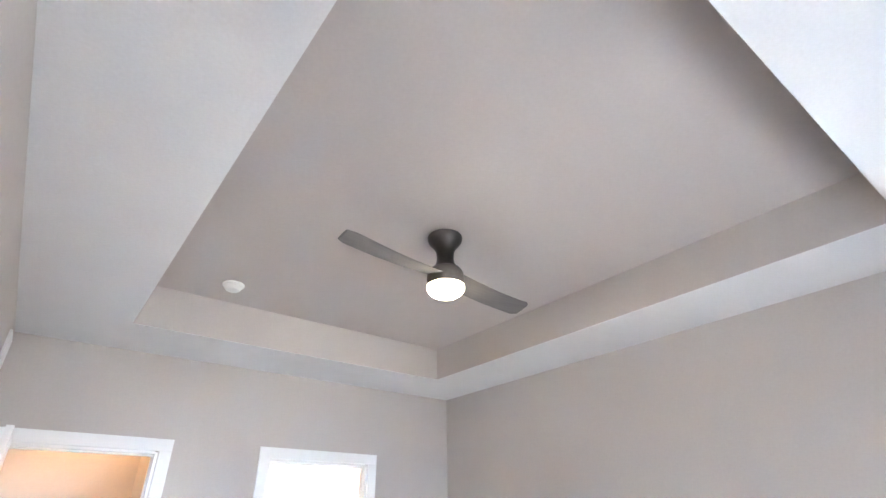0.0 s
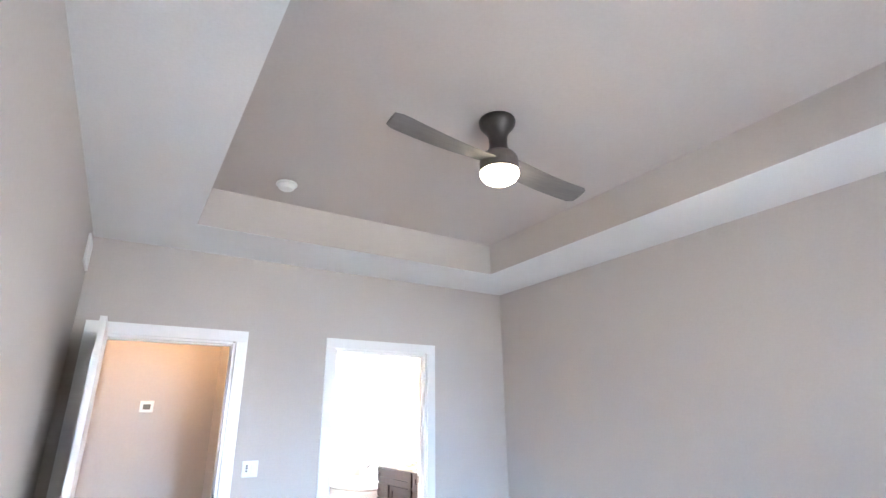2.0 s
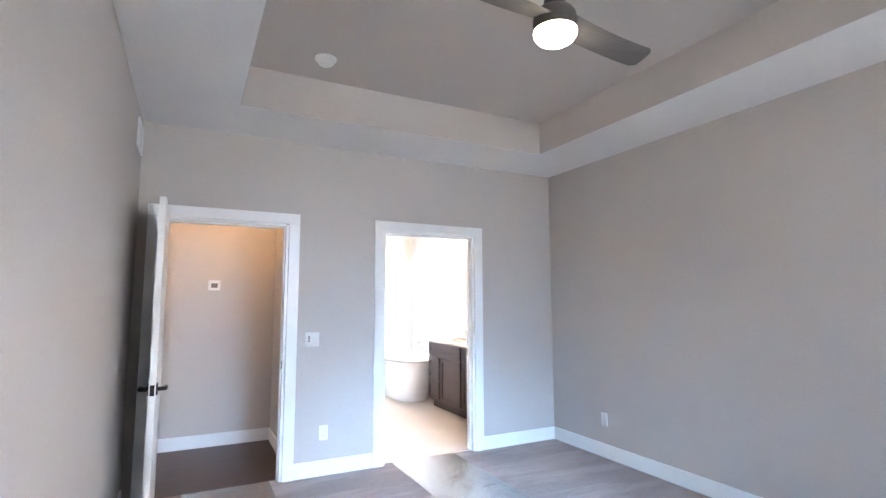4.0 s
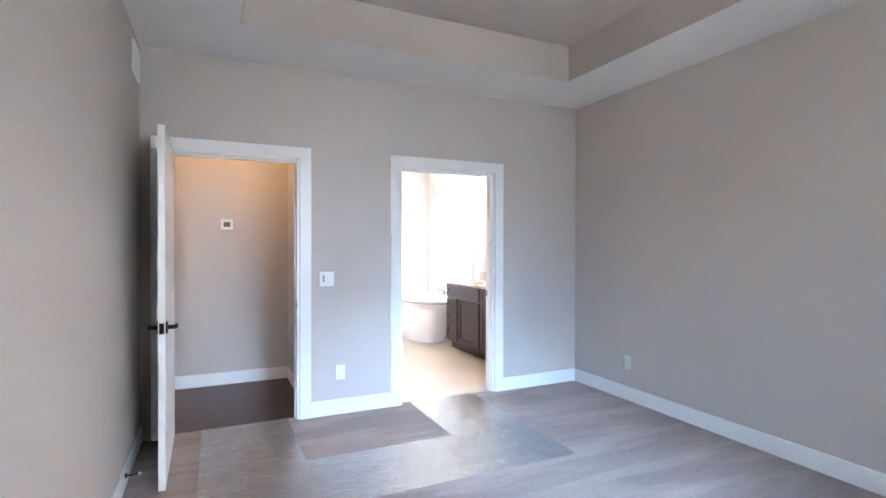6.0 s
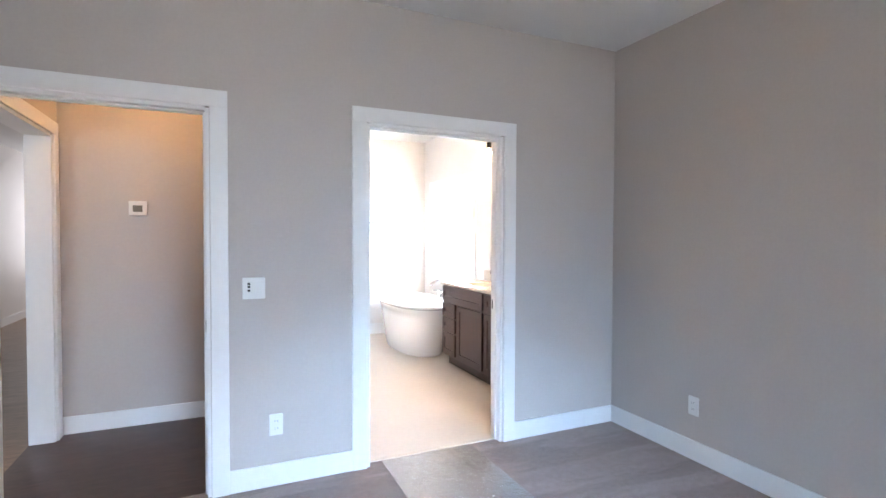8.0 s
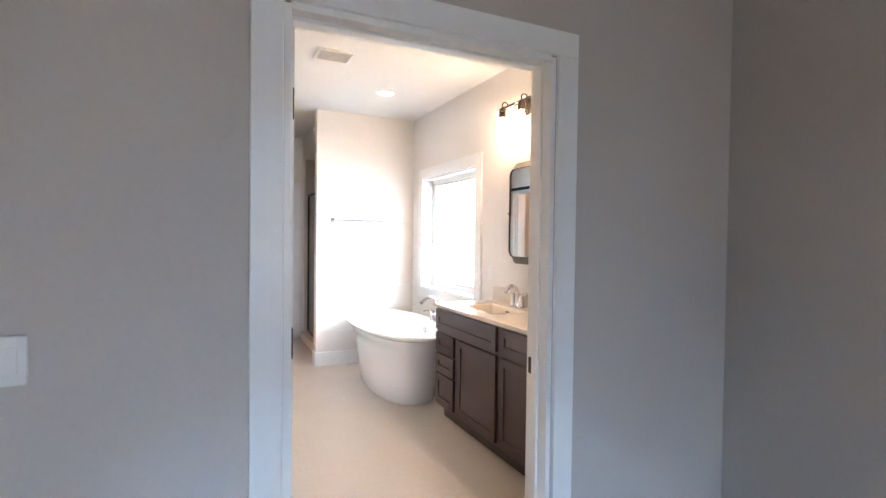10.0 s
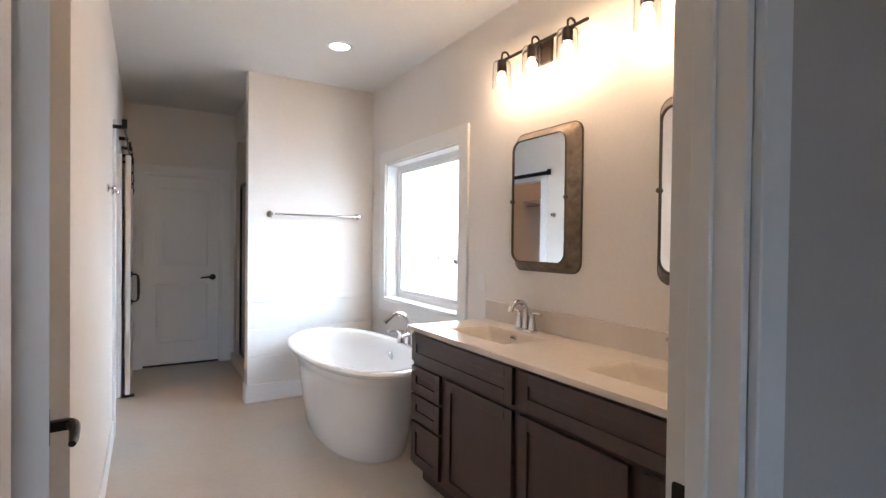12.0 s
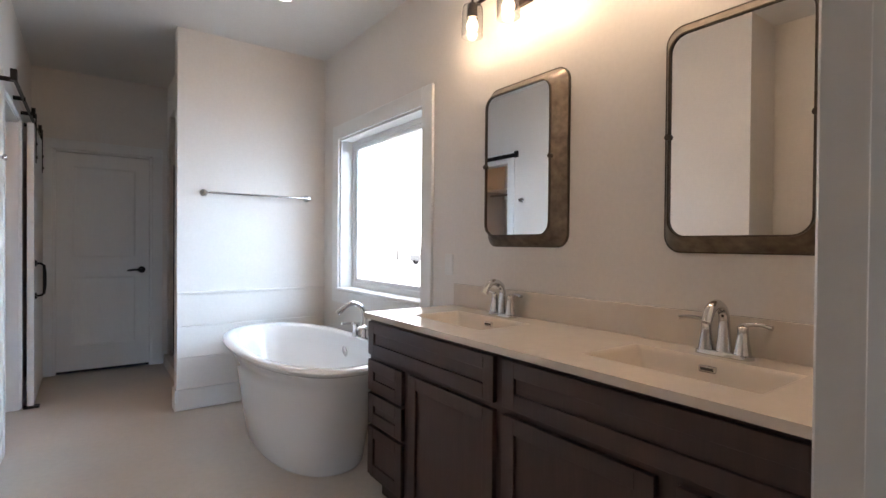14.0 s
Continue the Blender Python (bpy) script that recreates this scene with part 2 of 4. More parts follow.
def boxes(*rows, bevel=0.0):
    bm = bmesh.new()
    for r in rows:
        box(bm, *r, bevel=bevel)
    return bm


def rings(bm, loops, close_start=True, close_end=True, wrap=True):
    """Skins a list of loops of points."""
    made = [[bm.verts.new(p) for p in loop] for loop in loops]
    n = len(made[0])
    for a, b in zip(made, made[1:]):
        for i in range(n if wrap else n - 1):
            j = (i + 1) % n
            bm.faces.new((a[i], a[j], b[j], b[i]))
    if close_start:
        bm.faces.new(list(reversed(made[0])))
    if close_end:
        bm.faces.new(made[-1])
    return bm


def lathe(profile, n=40, closed=True, at=(0, 0, 0), axis="z"):
    """Turns (radius, height) round an axis."""
    bm = bmesh.new()
    loops = []
    for r, h in profile:
        loop = []
        for i in range(n):
            a = math.tau * i / n
            u, v = max(r, 1e-4) * math.cos(a), max(r, 1e-4) * math.sin(a)
            p = {"z": (u, v, h), "x": (h, u, v), "y": (v, h, u)}[axis]
            loop.append((p[0] + at[0], p[1] + at[1], p[2] + at[2]))
        loops.append(loop)
    return rings(bm, loops, closed, closed)


def tube(points, radius, n=12, bm=None, taper=None):
    """A round bar along points."""
    bm = bm or bmesh.new()
    pts = [Vector(p) for p in points]
    loops = []
    side = None
    for i, p in enumerate(pts):
        d = (pts[min(i + 1, len(pts) - 1)] - pts[max(i - 1, 0)]).normalized()
        if side is None:
            side = d.orthogonal().normalized()
        side = (side - d * side.dot(d)).normalized()
        up = d.cross(side)
        r = taper[i] if taper else radius
        loops.append([p + side * (r * math.cos(math.tau * k / n)) + up * (r * math.sin(math.tau * k / n)) for k in range(n)])
    return rings(bm, loops)


def arc(center, radius, a0, a1, n, u, v):
    c, u, v = Vector(center), Vector(u), Vector(v)
    return [c + u * (radius * math.cos(radians(a0 + (a1 - a0) * i / n))) + v * (radius * math.sin(radians(a0 + (a1 - a0) * i / n))) for i in range(n + 1)]


def rounded(w, h, r, n=8):
    """A rounded rectangle about the origin, as (u, v)."""
    out = []
    for cx, cy, a in ((w / 2 - r, h / 2 - r, 0), (-w / 2 + r, h / 2 - r, 90), (-w / 2 + r, -h / 2 + r, 180), (w / 2 - r, -h / 2 + r, 270)):
        for i in range(n + 1):
            t = radians(a + 90 * i / n)
            out.append((cx + r * math.cos(t), cy + r * math.sin(t)))
    return out


# ---- plan ----
H = 2.74          # ceilings
TRAY_Z = 3.03
XL, XR, YB = -3.78, 0.0, -4.80   # bedroom: left wall, right wall, back wall; the doors stand in the wall y = 0
T = 0.12          # wall thickness
HEAD = 2.032      # door heads
HD = (-3.622, -2.714)   # hall doorway
BD = (-1.872, -0.950)   # bath doorway
BX = 0.07         # bath wall with the window
BL = -1.945        # bath wall with the sliding door
PY, PX = 3.905, -1.032    # partition behind the tub and its free end
FY = 5.56         # bath end wall
HY, HL, HR = 1.31, -3.67, -2.62    # hall: back, left and right walls
TX, TY = (-3.165, -0.615), (-4.16, -0.645)   # tray opening

# ---- large structure ----
# bedroom walls; the wall between bedroom and bath is painted on its bath side by a thin skin of its own
solid("wall_north", boxes((XL - 0.15, HD[0], 0, T - 0.01, 0, H), (HD[0], HD[1], 0, T - 0.01, HEAD + 0.02, H), (HD[1], BD[0], 0, T - 0.01, 0, H), (BD[0], BD[1], 0, T - 0.01, HEAD + 0.02, H), (BD[1], XR + 0.2, 0, T - 0.01, 0, H)), PAINT, "greige painted drywall with two doorways", "wall")
solid("wall_north_bath_side", boxes((-2.31, BD[0], T - 0.01, T, 0, H), (BD[0], BD[1], T - 0.01, T, HEAD + 0.02, H), (BD[1], BX, T - 0.01, T, 0, H)), BATH_PAINT, "pale painted drywall round the bath doorway", "wall")
solid("wall_east", boxes((XR, XR + 0.2, YB - 0.2, 0, 0, H)), PAINT, "plain greige painted bedroom drywall", "wall")
solid("wall_west", boxes((XL - 0.15, XL, YB - 0.2, 0, 0, H)), PAINT, "plain greige painted bedroom drywall with air grille", "wall")
WX, WZ = (-2.60, -0.90), (0.65, 2.15)
solid("wall_south", boxes((XL, WX[0], YB - 0.2, YB, 0, H), (WX[1], XR, YB - 0.2, YB, 0, H), (WX[0], WX[1], YB - 0.2, YB, 0, WZ[0]), (WX[0], WX[1], YB - 0.2, YB, WZ[1], H)), PAINT, "greige painted drywall with a wide window", "wall")
solid("ceiling", boxes((XL - 0.1, TX[0], YB - 0.1, 0.05, H - 0.002, H + 0.04), (TX[1], XR + 0.1, YB - 0.1, 0.05, H - 0.002, H + 0.04), (TX[0], TX[1], TY[1], 0.05, H - 0.002, H + 0.04), (TX[0], TX[1], YB - 0.1, TY[0], H - 0.002, H + 0.04)), CEILING, "white painted border of the tray ceiling", "ceiling")
E3 = 0.003
solid("ceiling_tray", boxes((TX[0] - 0.05, TX[0] + E3, TY[0] - 0.05, TY[1] + 0.05, H, TRAY_Z), (TX[1] - E3, TX[1] + 0.05, TY[0] - 0.05, TY[1] + 0.05, H, TRAY_Z), (TX[0] + E3, TX[1] - E3, TY[1] - E3, TY[1] + 0.05, H, TRAY_Z), (TX[0] + E3, TX[1] - E3, TY[0] - 0.05, TY[0] + E3, H, TRAY_Z), (TX[0] - 0.05, TX[1] + 0.05, TY[0] - 0.05, TY[1] + 0.05, TRAY_Z, TRAY_Z + 0.06)), PAINT, "greige painted raised tray of the ceiling", "ceiling")

# hall and the room beyond its cased opening
HO = (0.28, 1.19)
solid("wall_hall_back", boxes((HL - 0.14, HR + 0.12, HY, HY + T, 0, H)), PAINT, "greige hall wall with thermostat", "wall")
solid("wall_hall_east", boxes((HR, HR + 0.1, T - 0.01, HY, 0, H)), PAINT, "greige hall side wall", "wall")
solid("wall_hall_west", boxes((HL - 0.14, HL, T - 0.01, HO[0], 0, H), (HL - 0.14, HL, HO[1], HY, 0, H), (HL - 0.14, HL, HO[0], HO[1], HEAD + 0.02, H)), PAINT, "greige hall wall with a cased opening", "wall")
solid("ceiling_hall", boxes((HL, HR, T, HY, H, H + 0.05)), CEILING, "white hall ceiling", "ceiling")
solid("wall_great_room_far", boxes((-5.80, -5.66, -1.4, 8.6, 0, H)), BATH_PAINT, "pale wall of the next room", "wall")
solid("wall_great_room_near", boxes((HL - 0.14, HL - 0.02, HY + T, 8.6, 0, H)), PAINT, "greige wall of the next room", "wall")
solid("wall_great_room_ends", boxes((-5.66, HL - 0.14, -1.4, -1.28, 0, H), (-5.66, HL - 0.14, 8.5, 8.6, 0, H), (HL - 0.28, HL - 0.14, -1.28, 0, 0, H)), PAINT, "greige end walls of the next room", "wall")
solid("ceiling_great_room", boxes((-5.8, XL - 0.15, -1.4, HO[0] - 0.2, H, H + 0.05), (-5.8, HL - 0.02, HO[0] - 0.2, 8.6, H, H + 0.05)), CEILING, "white ceiling of the next room", "ceiling")
solid("floor_hall", boxes((HL - 0.14, HR, 0.06, HY, -0.05, 0.0)), WOOD, "dark brown wood hall floor", "floor")
solid("floor_great_room", boxes((-5.66, HL - 0.14, -1.28, 8.5, -0.05, 0.0)), OAK, "brown wood floor of the next room", "floor")

# floors of bedroom and bath
solid("floor", boxes((XL, XR, YB, 0.06, -0.06, 0.0)), CARPET, "greige cut-pile carpet with tread marks", "carpet")
solid("floor_bath", boxes((-2.31, BL - 0.12, 0.06, 1.39, -0.06, -0.001), (BL - 0.12, BX, 0.06, FY + T, -0.06, -0.001)), TILE, "cream tile floor of the bath", "floor")

# bath walls; the sliding door hangs over an opening to the closet
WY, WB = (2.402, 3.585), (0.860, 2.025)
BO = (3.66, 4.56)
solid("wall_bath_east", boxes((BX, BX + 0.16, 0, WY[0], 0, H), (BX, BX + 0.16, WY[1], FY, 0, H), (BX, BX + 0.16, WY[0], WY[1], 0, WB[0]), (BX, BX + 0.16, WY[0], WY[1], WB[1], H)), BATH_PAINT, "pale bath wall with window and vanity", "wall")
BR, RY = -2.31, 1.39     # recess in which the bath door stands open
solid("wall_bath_west", boxes((BR - T, BR, T, RY, 0, H), (BR - T, BL - T, RY, RY + T, 0, H), (BL - T, BL, RY, BO[0], 0, H), (BL - T, BL, BO[1], FY, 0, H), (BL - T, BL, BO[0], BO[1], 2.06, H)), BATH_PAINT, "pale bath wall with closet opening", "wall")
DX = (-1.795, -1.035)
solid("wall_bath_end", boxes((BL - T, DX[0], FY, FY + T, 0, H), (DX[1], BX + 0.16, FY, FY + T, 0, H), (DX[0], DX[1], FY, FY + T, HEAD + 0.02, H), (DX[0] - 0.1, DX[1] + 0.1, FY + T, FY + T + 0.04, 0, H)), BATH_PAINT, "pale end wall of the bath", "wall")
solid("wall_partition", boxes((PX, BX, PY, PY + T, 0, H)), BATH_PAINT, "pale partition between tub and shower", "wall")
solid("wall_shower_stub", boxes((-0.90, -0.78, 5.45, FY, 0, H), (-0.90, -0.78, PY + T, 5.45, 2.42, H)), BATH_PAINT, "pale wall and header at the shower opening", "wall")
solid("shower_lining", boxes((-0.78, BX, PY + T, PY + T + 0.012, 0.05, H), (BX - 0.012, BX, PY + T + 0.012, FY - 0.012, 0.05, H), (-0.78, BX, FY - 0.012, FY, 0.05, H), (-0.78, BX - 0.012, PY + T + 0.012, FY - 0.012, 0.0, 0.05)), TILE, "tan tile lining of the shower", "shower wall")
solid("ceiling_bath", boxes((BL - T, BX, T, FY, H, H + 0.05), (-2.43, BL - T, T, 1.51, H, H + 0.05)), CEILING, "white bath ceiling", "ceiling")
solid("wall_closet", boxes((-3.66, -3.56, 2.4, FY, 0, H), (-3.56, BL - T, 2.4, 2.5, 0, H), (-3.56, BL - T, FY - 0.1, FY, 0, H)), PAINT, "greige walls of the closet", "wall")
solid("ceiling_closet", boxes((-3.66, BL - T, 2.4, FY, H, H + 0.05)), CEILING, "white closet ceiling", "ceiling")
solid("floor_closet", boxes((-3.56, BL - T, 2.5, FY - 0.1, -0.05, 0.0)), CARPET, "greige closet carpet", "carpet")
# unseen slab; its south overhang is added to cut light bouncing into the bedroom
solid("roof_shade_slab", boxes((-6.2, 0.6, -6.6, 9.0, 3.4, 3.5)), CEILING, "plain unseen roof with an overhang added to shade the ground by the bedroom window", "roof")
haze = bpy.data.materials.new("hazy_bright_sky")
haze.use_nodes = True
hb = haze.node_tree.nodes["Principled BSDF"]
hb.inputs["Emission Color"].default_value, hb.inputs["Emission Strength"].default_value = (0.92, 0.96, 1.0, 1), 11.0
solid("backdrop", boxes((70, 70.2, -300, 700, -0.45, 260)), haze, "bright hazy sky beyond the window", "backdrop")
solid("ground", boxes((-400, 400, -400, 400, -0.5, -0.45)), GROUND, "pale bare ground round the house", "ground")


# ---- trim ----
def casing(name, axis, a0, a1, plane, out, head, label, width=0.092, thick=0.018, reveal=0.006, foot=True):
    """Flat trim round an opening: two legs and a head. axis: the way along the wall; out: +1 or -1, the side it stands proud on."""
    bm = bmesh.new()
    lo, hi = sorted((plane, plane + out * thick))
    for u0, u1, z0, z1 in ((a0 - width, a0 - reveal, 0, head + reveal), (a1 + reveal, a1 + width, 0, head + reveal), (a0 - width, a1 + width, head + reveal, head + width)):
        if axis == "x":
            box(bm, u0, u1, lo, hi, z0, z1, 0.0025, 1)
        else:
            box(bm, lo, hi, u0, u1, z0, z1, 0.0025, 1)
    return solid(name, bm, TRIM, label, "door trim")


def jamb(name, axis, a0, a1, p0, p1, head, label, stop=None):
    """The lining of an opening, with a door stop."""
    bm = bmesh.new()
    rows = [(a0 - 0.004, a0 + 0.016, p0, p1, 0, head), (a1 - 0.016, a1 + 0.004, p0, p1, 0, head), (a0 + 0.016, a1 - 0.016, p0, p1, head - 0.014, head + 0.016)]
    if stop:
        rows += [(a0 + 0.016, a0 + 0.027, stop[0], stop[1], 0, head - 0.014), (a1 - 0.027, a1 - 0.016, stop[0], stop[1], 0, head - 0.014), (a0 + 0.027, a1 - 0.027, stop[0], stop[1], head - 0.025, head - 0.014)]
    for u0, u1, v0, v1, z0, z1 in rows:
        if axis == "x":
            box(bm, u0, u1, v0, v1, z0, z1, 0.0015, 1)
        else:
            box(bm, v0, v1, u0, u1, z0, z1, 0.0015, 1)
    return solid(name, bm, TRIM, label, "door frame")


casing("trim_hall_door", "x", HD[0], HD[1], 0, -1, HEAD, "flat white casing round the hall doorway")
casing("trim_bath_door", "x", BD[0], BD[1], 0, -1, HEAD, "flat white casing round the bath doorway")
casing("trim_bath_door_inside", "x", BD[0], BD[1], T, 1, HEAD, "flat white casing inside the bath doorway", 0.115, reveal=0.028)
casing("trim_hall_opening", "y", HO[0], HO[1], HL, 1, HEAD, "flat white casing round the hall opening")
casing("trim_end_door", "x", DX[0], DX[1], FY, -1, HEAD, "flat white casing round the end door")
jamb("frame_hall_door", "x", HD[0], HD[1], -0.002, T + 0.002, HEAD, "white lining of the hall doorway", (0.038, 0.075))
jamb("frame_bath_door", "x", BD[0], BD[1], -0.002, T + 0.003, HEAD, "white lining of the bath doorway", (0.045, 0.08))
jamb("frame_hall_opening", "y", HO[0], HO[1], HL - 0.142, HL + 0.002, HEAD, "white lining of the hall opening")
jamb("frame_end_door", "x", DX[0], DX[1], FY - 0.002, FY + T, HEAD, "white lining of the end doorway")
casing("trim_closet_opening", "y", BO[0], BO[1], BL, 1, 2.06, "flat white casing round the closet opening")
jamb("frame_closet_opening", "y", BO[0], BO[1], BL - T - 0.002, BL + 0.002, 2.06, "white lining of the closet opening")


def baseboard(name, rows, label="white painted flat baseboard", height=0.122):
    bm = bmesh.new()
    for x0, x1, y0, y1 in rows:
        box(bm, x0, x1, y0, y1, 0, height, 0.004, 2)
    return solid(name, bm, TRIM, label, "baseboard")


B = 0.014
baseboard("baseboard_north", [(HD[1] + 0.092, BD[0] - 0.092, -B, 0), (BD[1] + 0.092, XR, -B, 0)])
baseboard("baseboard_east", [(XR - B, XR, YB, -B)])
baseboard("baseboard_west", [(XL, XL + B, YB, -0.02)])
baseboard("baseboard_south", [(XL + B, XR - B, YB, YB + B)])
baseboard("baseboard_hall", [(HL, HR, HY - B, HY), (HR - B, HR, T + 0.02, HY - B)])
baseboard("baseboard_great_room", [(-5.66, -5.66 + B, -1.28, 8.5)])
baseboard("baseboard_partition", [(PX, BX, PY - B, PY), (PX - B, PX, PY - B, PY + T)], height=0.15)
baseboard("baseboard_bath_west", [(BL, BL + B, RY, BO[0] - 0.092), (BR, BR + B, T + 0.02, RY - B), (BR, BL, RY - B, RY), (BL, BL + B, BO[1] + 0.092, FY)])
baseboard("baseboard_bath_end", [(DX[1] + 0.092, -0.90, FY - B, FY), (BL + B, DX[0] - 0.092, FY - B, FY)])
baseboard("baseboard_bath_east", [(BX - B, BX, 2.08, PY - B)])
solid("threshold_bath", boxes((BD[0] + 0.016, BD[1] - 0.016, 0.048, 0.085, 0, 0.006), bevel=0.002), MARBLE, "thin edging strip between carpet and tile", "threshold")
solid("shower_curb", boxes((-0.94, -0.78, PY + T, 5.45, 0, 0.11), bevel=0.006), TILE, "low tile shower curb", "curb")
# white panelling behind the tub, in three boards with a cap
wain = solid("wainscot", boxes((PX, BX, PY - 0.020, PY, 0.832, 0.850), bevel=0.003), BATH_PAINT, "white boards behind the tub", "wainscot")
for z0, z1 in ((0.1505, 0.377), (0.3782, 0.604), (0.6052, 0.8315)):
    part("board", boxes((PX, BX - 0.001, PY - 0.011, PY, z0, z1), bevel=0.0012), BATH_PAINT, wain)


# ---- windows ----
def window(name, axis, a0, a1, z0, z1, face, depth, out, label):
    """A fixed vinyl window in a drywall opening with flat casing. face: the room side of the wall; out: outward direction."""
    w = tagged(new(name), label, "window", kind="structure")
    def put(nm, rows, mat, bevel=0.002, lab=""):
        bm = bmesh.new()
        for u0, u1, d0, d1, b0, b1 in rows:
            p0, p1 = sorted((face + out * d0, face + out * d1))
            if axis == "y":
                box(bm, p0, p1, u0, u1, b0, b1, bevel, 1)
            else:
                box(bm, u0, u1, p0, p1, b0, b1, bevel, 1)
        return part(nm, bm, mat, w, lab)
    f = 0.045
    put("window_frame", [(a0, a0 + f, depth - 0.05, depth, z0, z1), (a1 - f, a1, depth - 0.05, depth, z0, z1), (a0 + f, a1 - f, depth - 0.05, depth, z1 - f, z1), (a0 + f, a1 - f, depth - 0.05, depth, z0, z0 + f)], VINYL)
    put("sash", [(a0 + f, a0 + f + 0.03, depth - 0.04, depth - 0.01, z0 + f, z1 - f), (a1 - f - 0.03, a1 - f, depth - 0.04, depth - 0.01, z0 + f, z1 - f), (a0 + f + 0.03, a1 - f - 0.03, depth - 0.04, depth - 0.01, z1 - f - 0.03, z1 - f), (a0 + f + 0.03, a1 - f - 0.03, depth - 0.04, depth - 0.01, z0 + f, z0 + f + 0.03)], VINYL)
    pane = put("pane", [(a0 + f + 0.028, a1 - f - 0.028, depth - 0.028, depth - 0.022, z0 + f + 0.028, z1 - f - 0.028)], GLASS, 0)
    pane.visible_shadow = False
    c = 0.112
    put("casing", [(a0 - c, a0 - 0.006, -0.019, 0, z0 - c, z1 + c), (a1 + 0.006, a1 + c, -0.019, 0, z0 - c, z1 + c), (a0 - 0.006, a1 + 0.006, -0.019, 0, z1 + 0.006, z1 + c), (a0 - 0.006, a1 + 0.006, -0.019, 0, z0 - c, z0 - 0.02)], TRIM)
    put("window_sill", [(a0 - 0.006, a1 + 0.006, -0.026, depth - 0.05, z0 - 0.016, z0 + 0.005)], TRIM, 0.003)
    put("lining", [(a0 - 0.004, a0 + 0.008, 0, depth - 0.05, z0, z1), (a1 - 0.008, a1 + 0.004, 0, depth - 0.05, z0, z1), (a0 + 0.008, a1 - 0.008, 0, depth - 0.05, z1 - 0.008, z1 + 0.004)], TRIM)
    return w


window("window_1", "y", WY[0], WY[1], WB[0], WB[1], BX, 0.15, 1, "white vinyl picture window with flat white casing")
window("window_2", "x", WX[0], WX[1], WZ[0], WZ[1], YB, 0.15, -1, "wide white vinyl bedroom window")


# ---- doors ----
def door_leaf(parent, w, h, t, mat=DOOR):
    """A two-panel moulded door leaf in x from 0 to w, y from 0 to t."""
    st = boxes((0, 0.115, 0, t, 0, h), (w - 0.115, w, 0, t, 0, h), (0.115, w - 0.115, 0, t, 0, 0.23), (0.115, w - 0.115, 0, t, 0.86, 1.04), (0.115, w - 0.115, 0, t, h - 0.12, h))
    leaf = part("leaf", st, mat, parent)
    for z0, z1 in ((0.23, 0.86), (1.04, h - 0.12)):
        bm = bmesh.new()
        x0, x1 = 0.115, w - 0.115
        for y, s in ((0, 1), (t, -1)):
            loops = []
            for inset, deep in ((0, 0.0), (0.014, 0.005), (0.030, 0.005), (0.060, 0.002)):
                loops.append([(x0 + inset, y + s * deep, z0 + inset), (x1 - inset, y + s * deep, z0 + inset), (x1 - inset, y + s * deep, z1 - inset), (x0 + inset, y + s * deep, z1 - inset)])
            rings(bm, loops, False, True)
        part("panel", bm, mat, leaf)
    return leaf


def lever(parent, x, z, y, side, way, mat=BLACK, round_rose=False):
    """A lever handle: rose, neck and lever. side: -1 or +1 along y; way: -1 or +1 along x."""
    bm = lathe([(0.032, 0), (0.032, 0.006), (0.028, 0.010), (0.012, 0.012), (0.011, 0.045)], 24, at=(0, 0, 0), axis="y") if round_rose else boxes((-0.032, 0.032, 0, 0.009, -0.032, 0.032), (-0.011, 0.011, 0.009, 0.045, -0.011, 0.011), bevel=0.002)
    pts = [(0, 0.045, 0), (way * 0.02, 0.050, 0), (way * 0.06, 0.050, 0.002), (way * 0.10, 0.047, -0.003), (way * 0.122, 0.043, -0.006)]
    tube(pts, 0.010, 10, bm, [0.012, 0.012, 0.010, 0.009, 0.007])
    for v in bm.verts:
        v.co = Vector((v.co.x + x, v.co.y * side + y, v.co.z + z))
    return part("handle", bm, mat, parent, "matt black lever handle", 35)


# hall door, open against the bedroom's side wall
d1 = thing("door_1", "white two-panel hall door standing open", "door", pose(HD[0] + 0.018, -0.004, 0.012, 0, 0, -89.3), kind="structure")
door_leaf(d1, 0.872, 2.008, 0.035)
lever(d1, 0.81, 0.89, 0.0, -1, -1)
lever(d1, 0.81, 0.89, 0.035, 1, -1)
part("latch_plate", boxes((0.8715, 0.8735, 0.006, 0.029, 0.86, 0.92), bevel=0.0005), BLACK, d1, "matt black latch plate")
# bath door, swung into the bath past a right angle
A2 = radians(98)
d2 = thing("door_2", "white two-panel bath door standing wide open", "door", pose(BD[0] + 0.009 + 0.035 * math.sin(A2), T + 0.004 - 0.035 * math.cos(A2), 0.012, 0, 0, 98), kind="structure")
door_leaf(d2, 0.878, 2.008, 0.035)
lever(d2, 0.815, 0.93, 0.0, -1, -1)
lever(d2, 0.815, 0.93, 0.035, 1, -1)
part("latch_plate", boxes((0.8775, 0.8795, 0.006, 0.029, 0.90, 0.96), bevel=0.0005), BLACK, d2)
for z in (0.305, 1.045, 1.777):
    hp = part("hinge", rings(bmesh.new(), [[(d, 0.018 + u, z + v) for u, v in rounded(0.034, 0.102, 0.009, 4)] for d in (-0.0025, 0.001)]), BLACK, d2, "matt black butt hinge")
    part("knuckle", tube([(-0.003, 0.040, z - 0.05), (-0.003, 0.040, z + 0.05)], 0.0065, 10), BLACK, hp, "", 40)
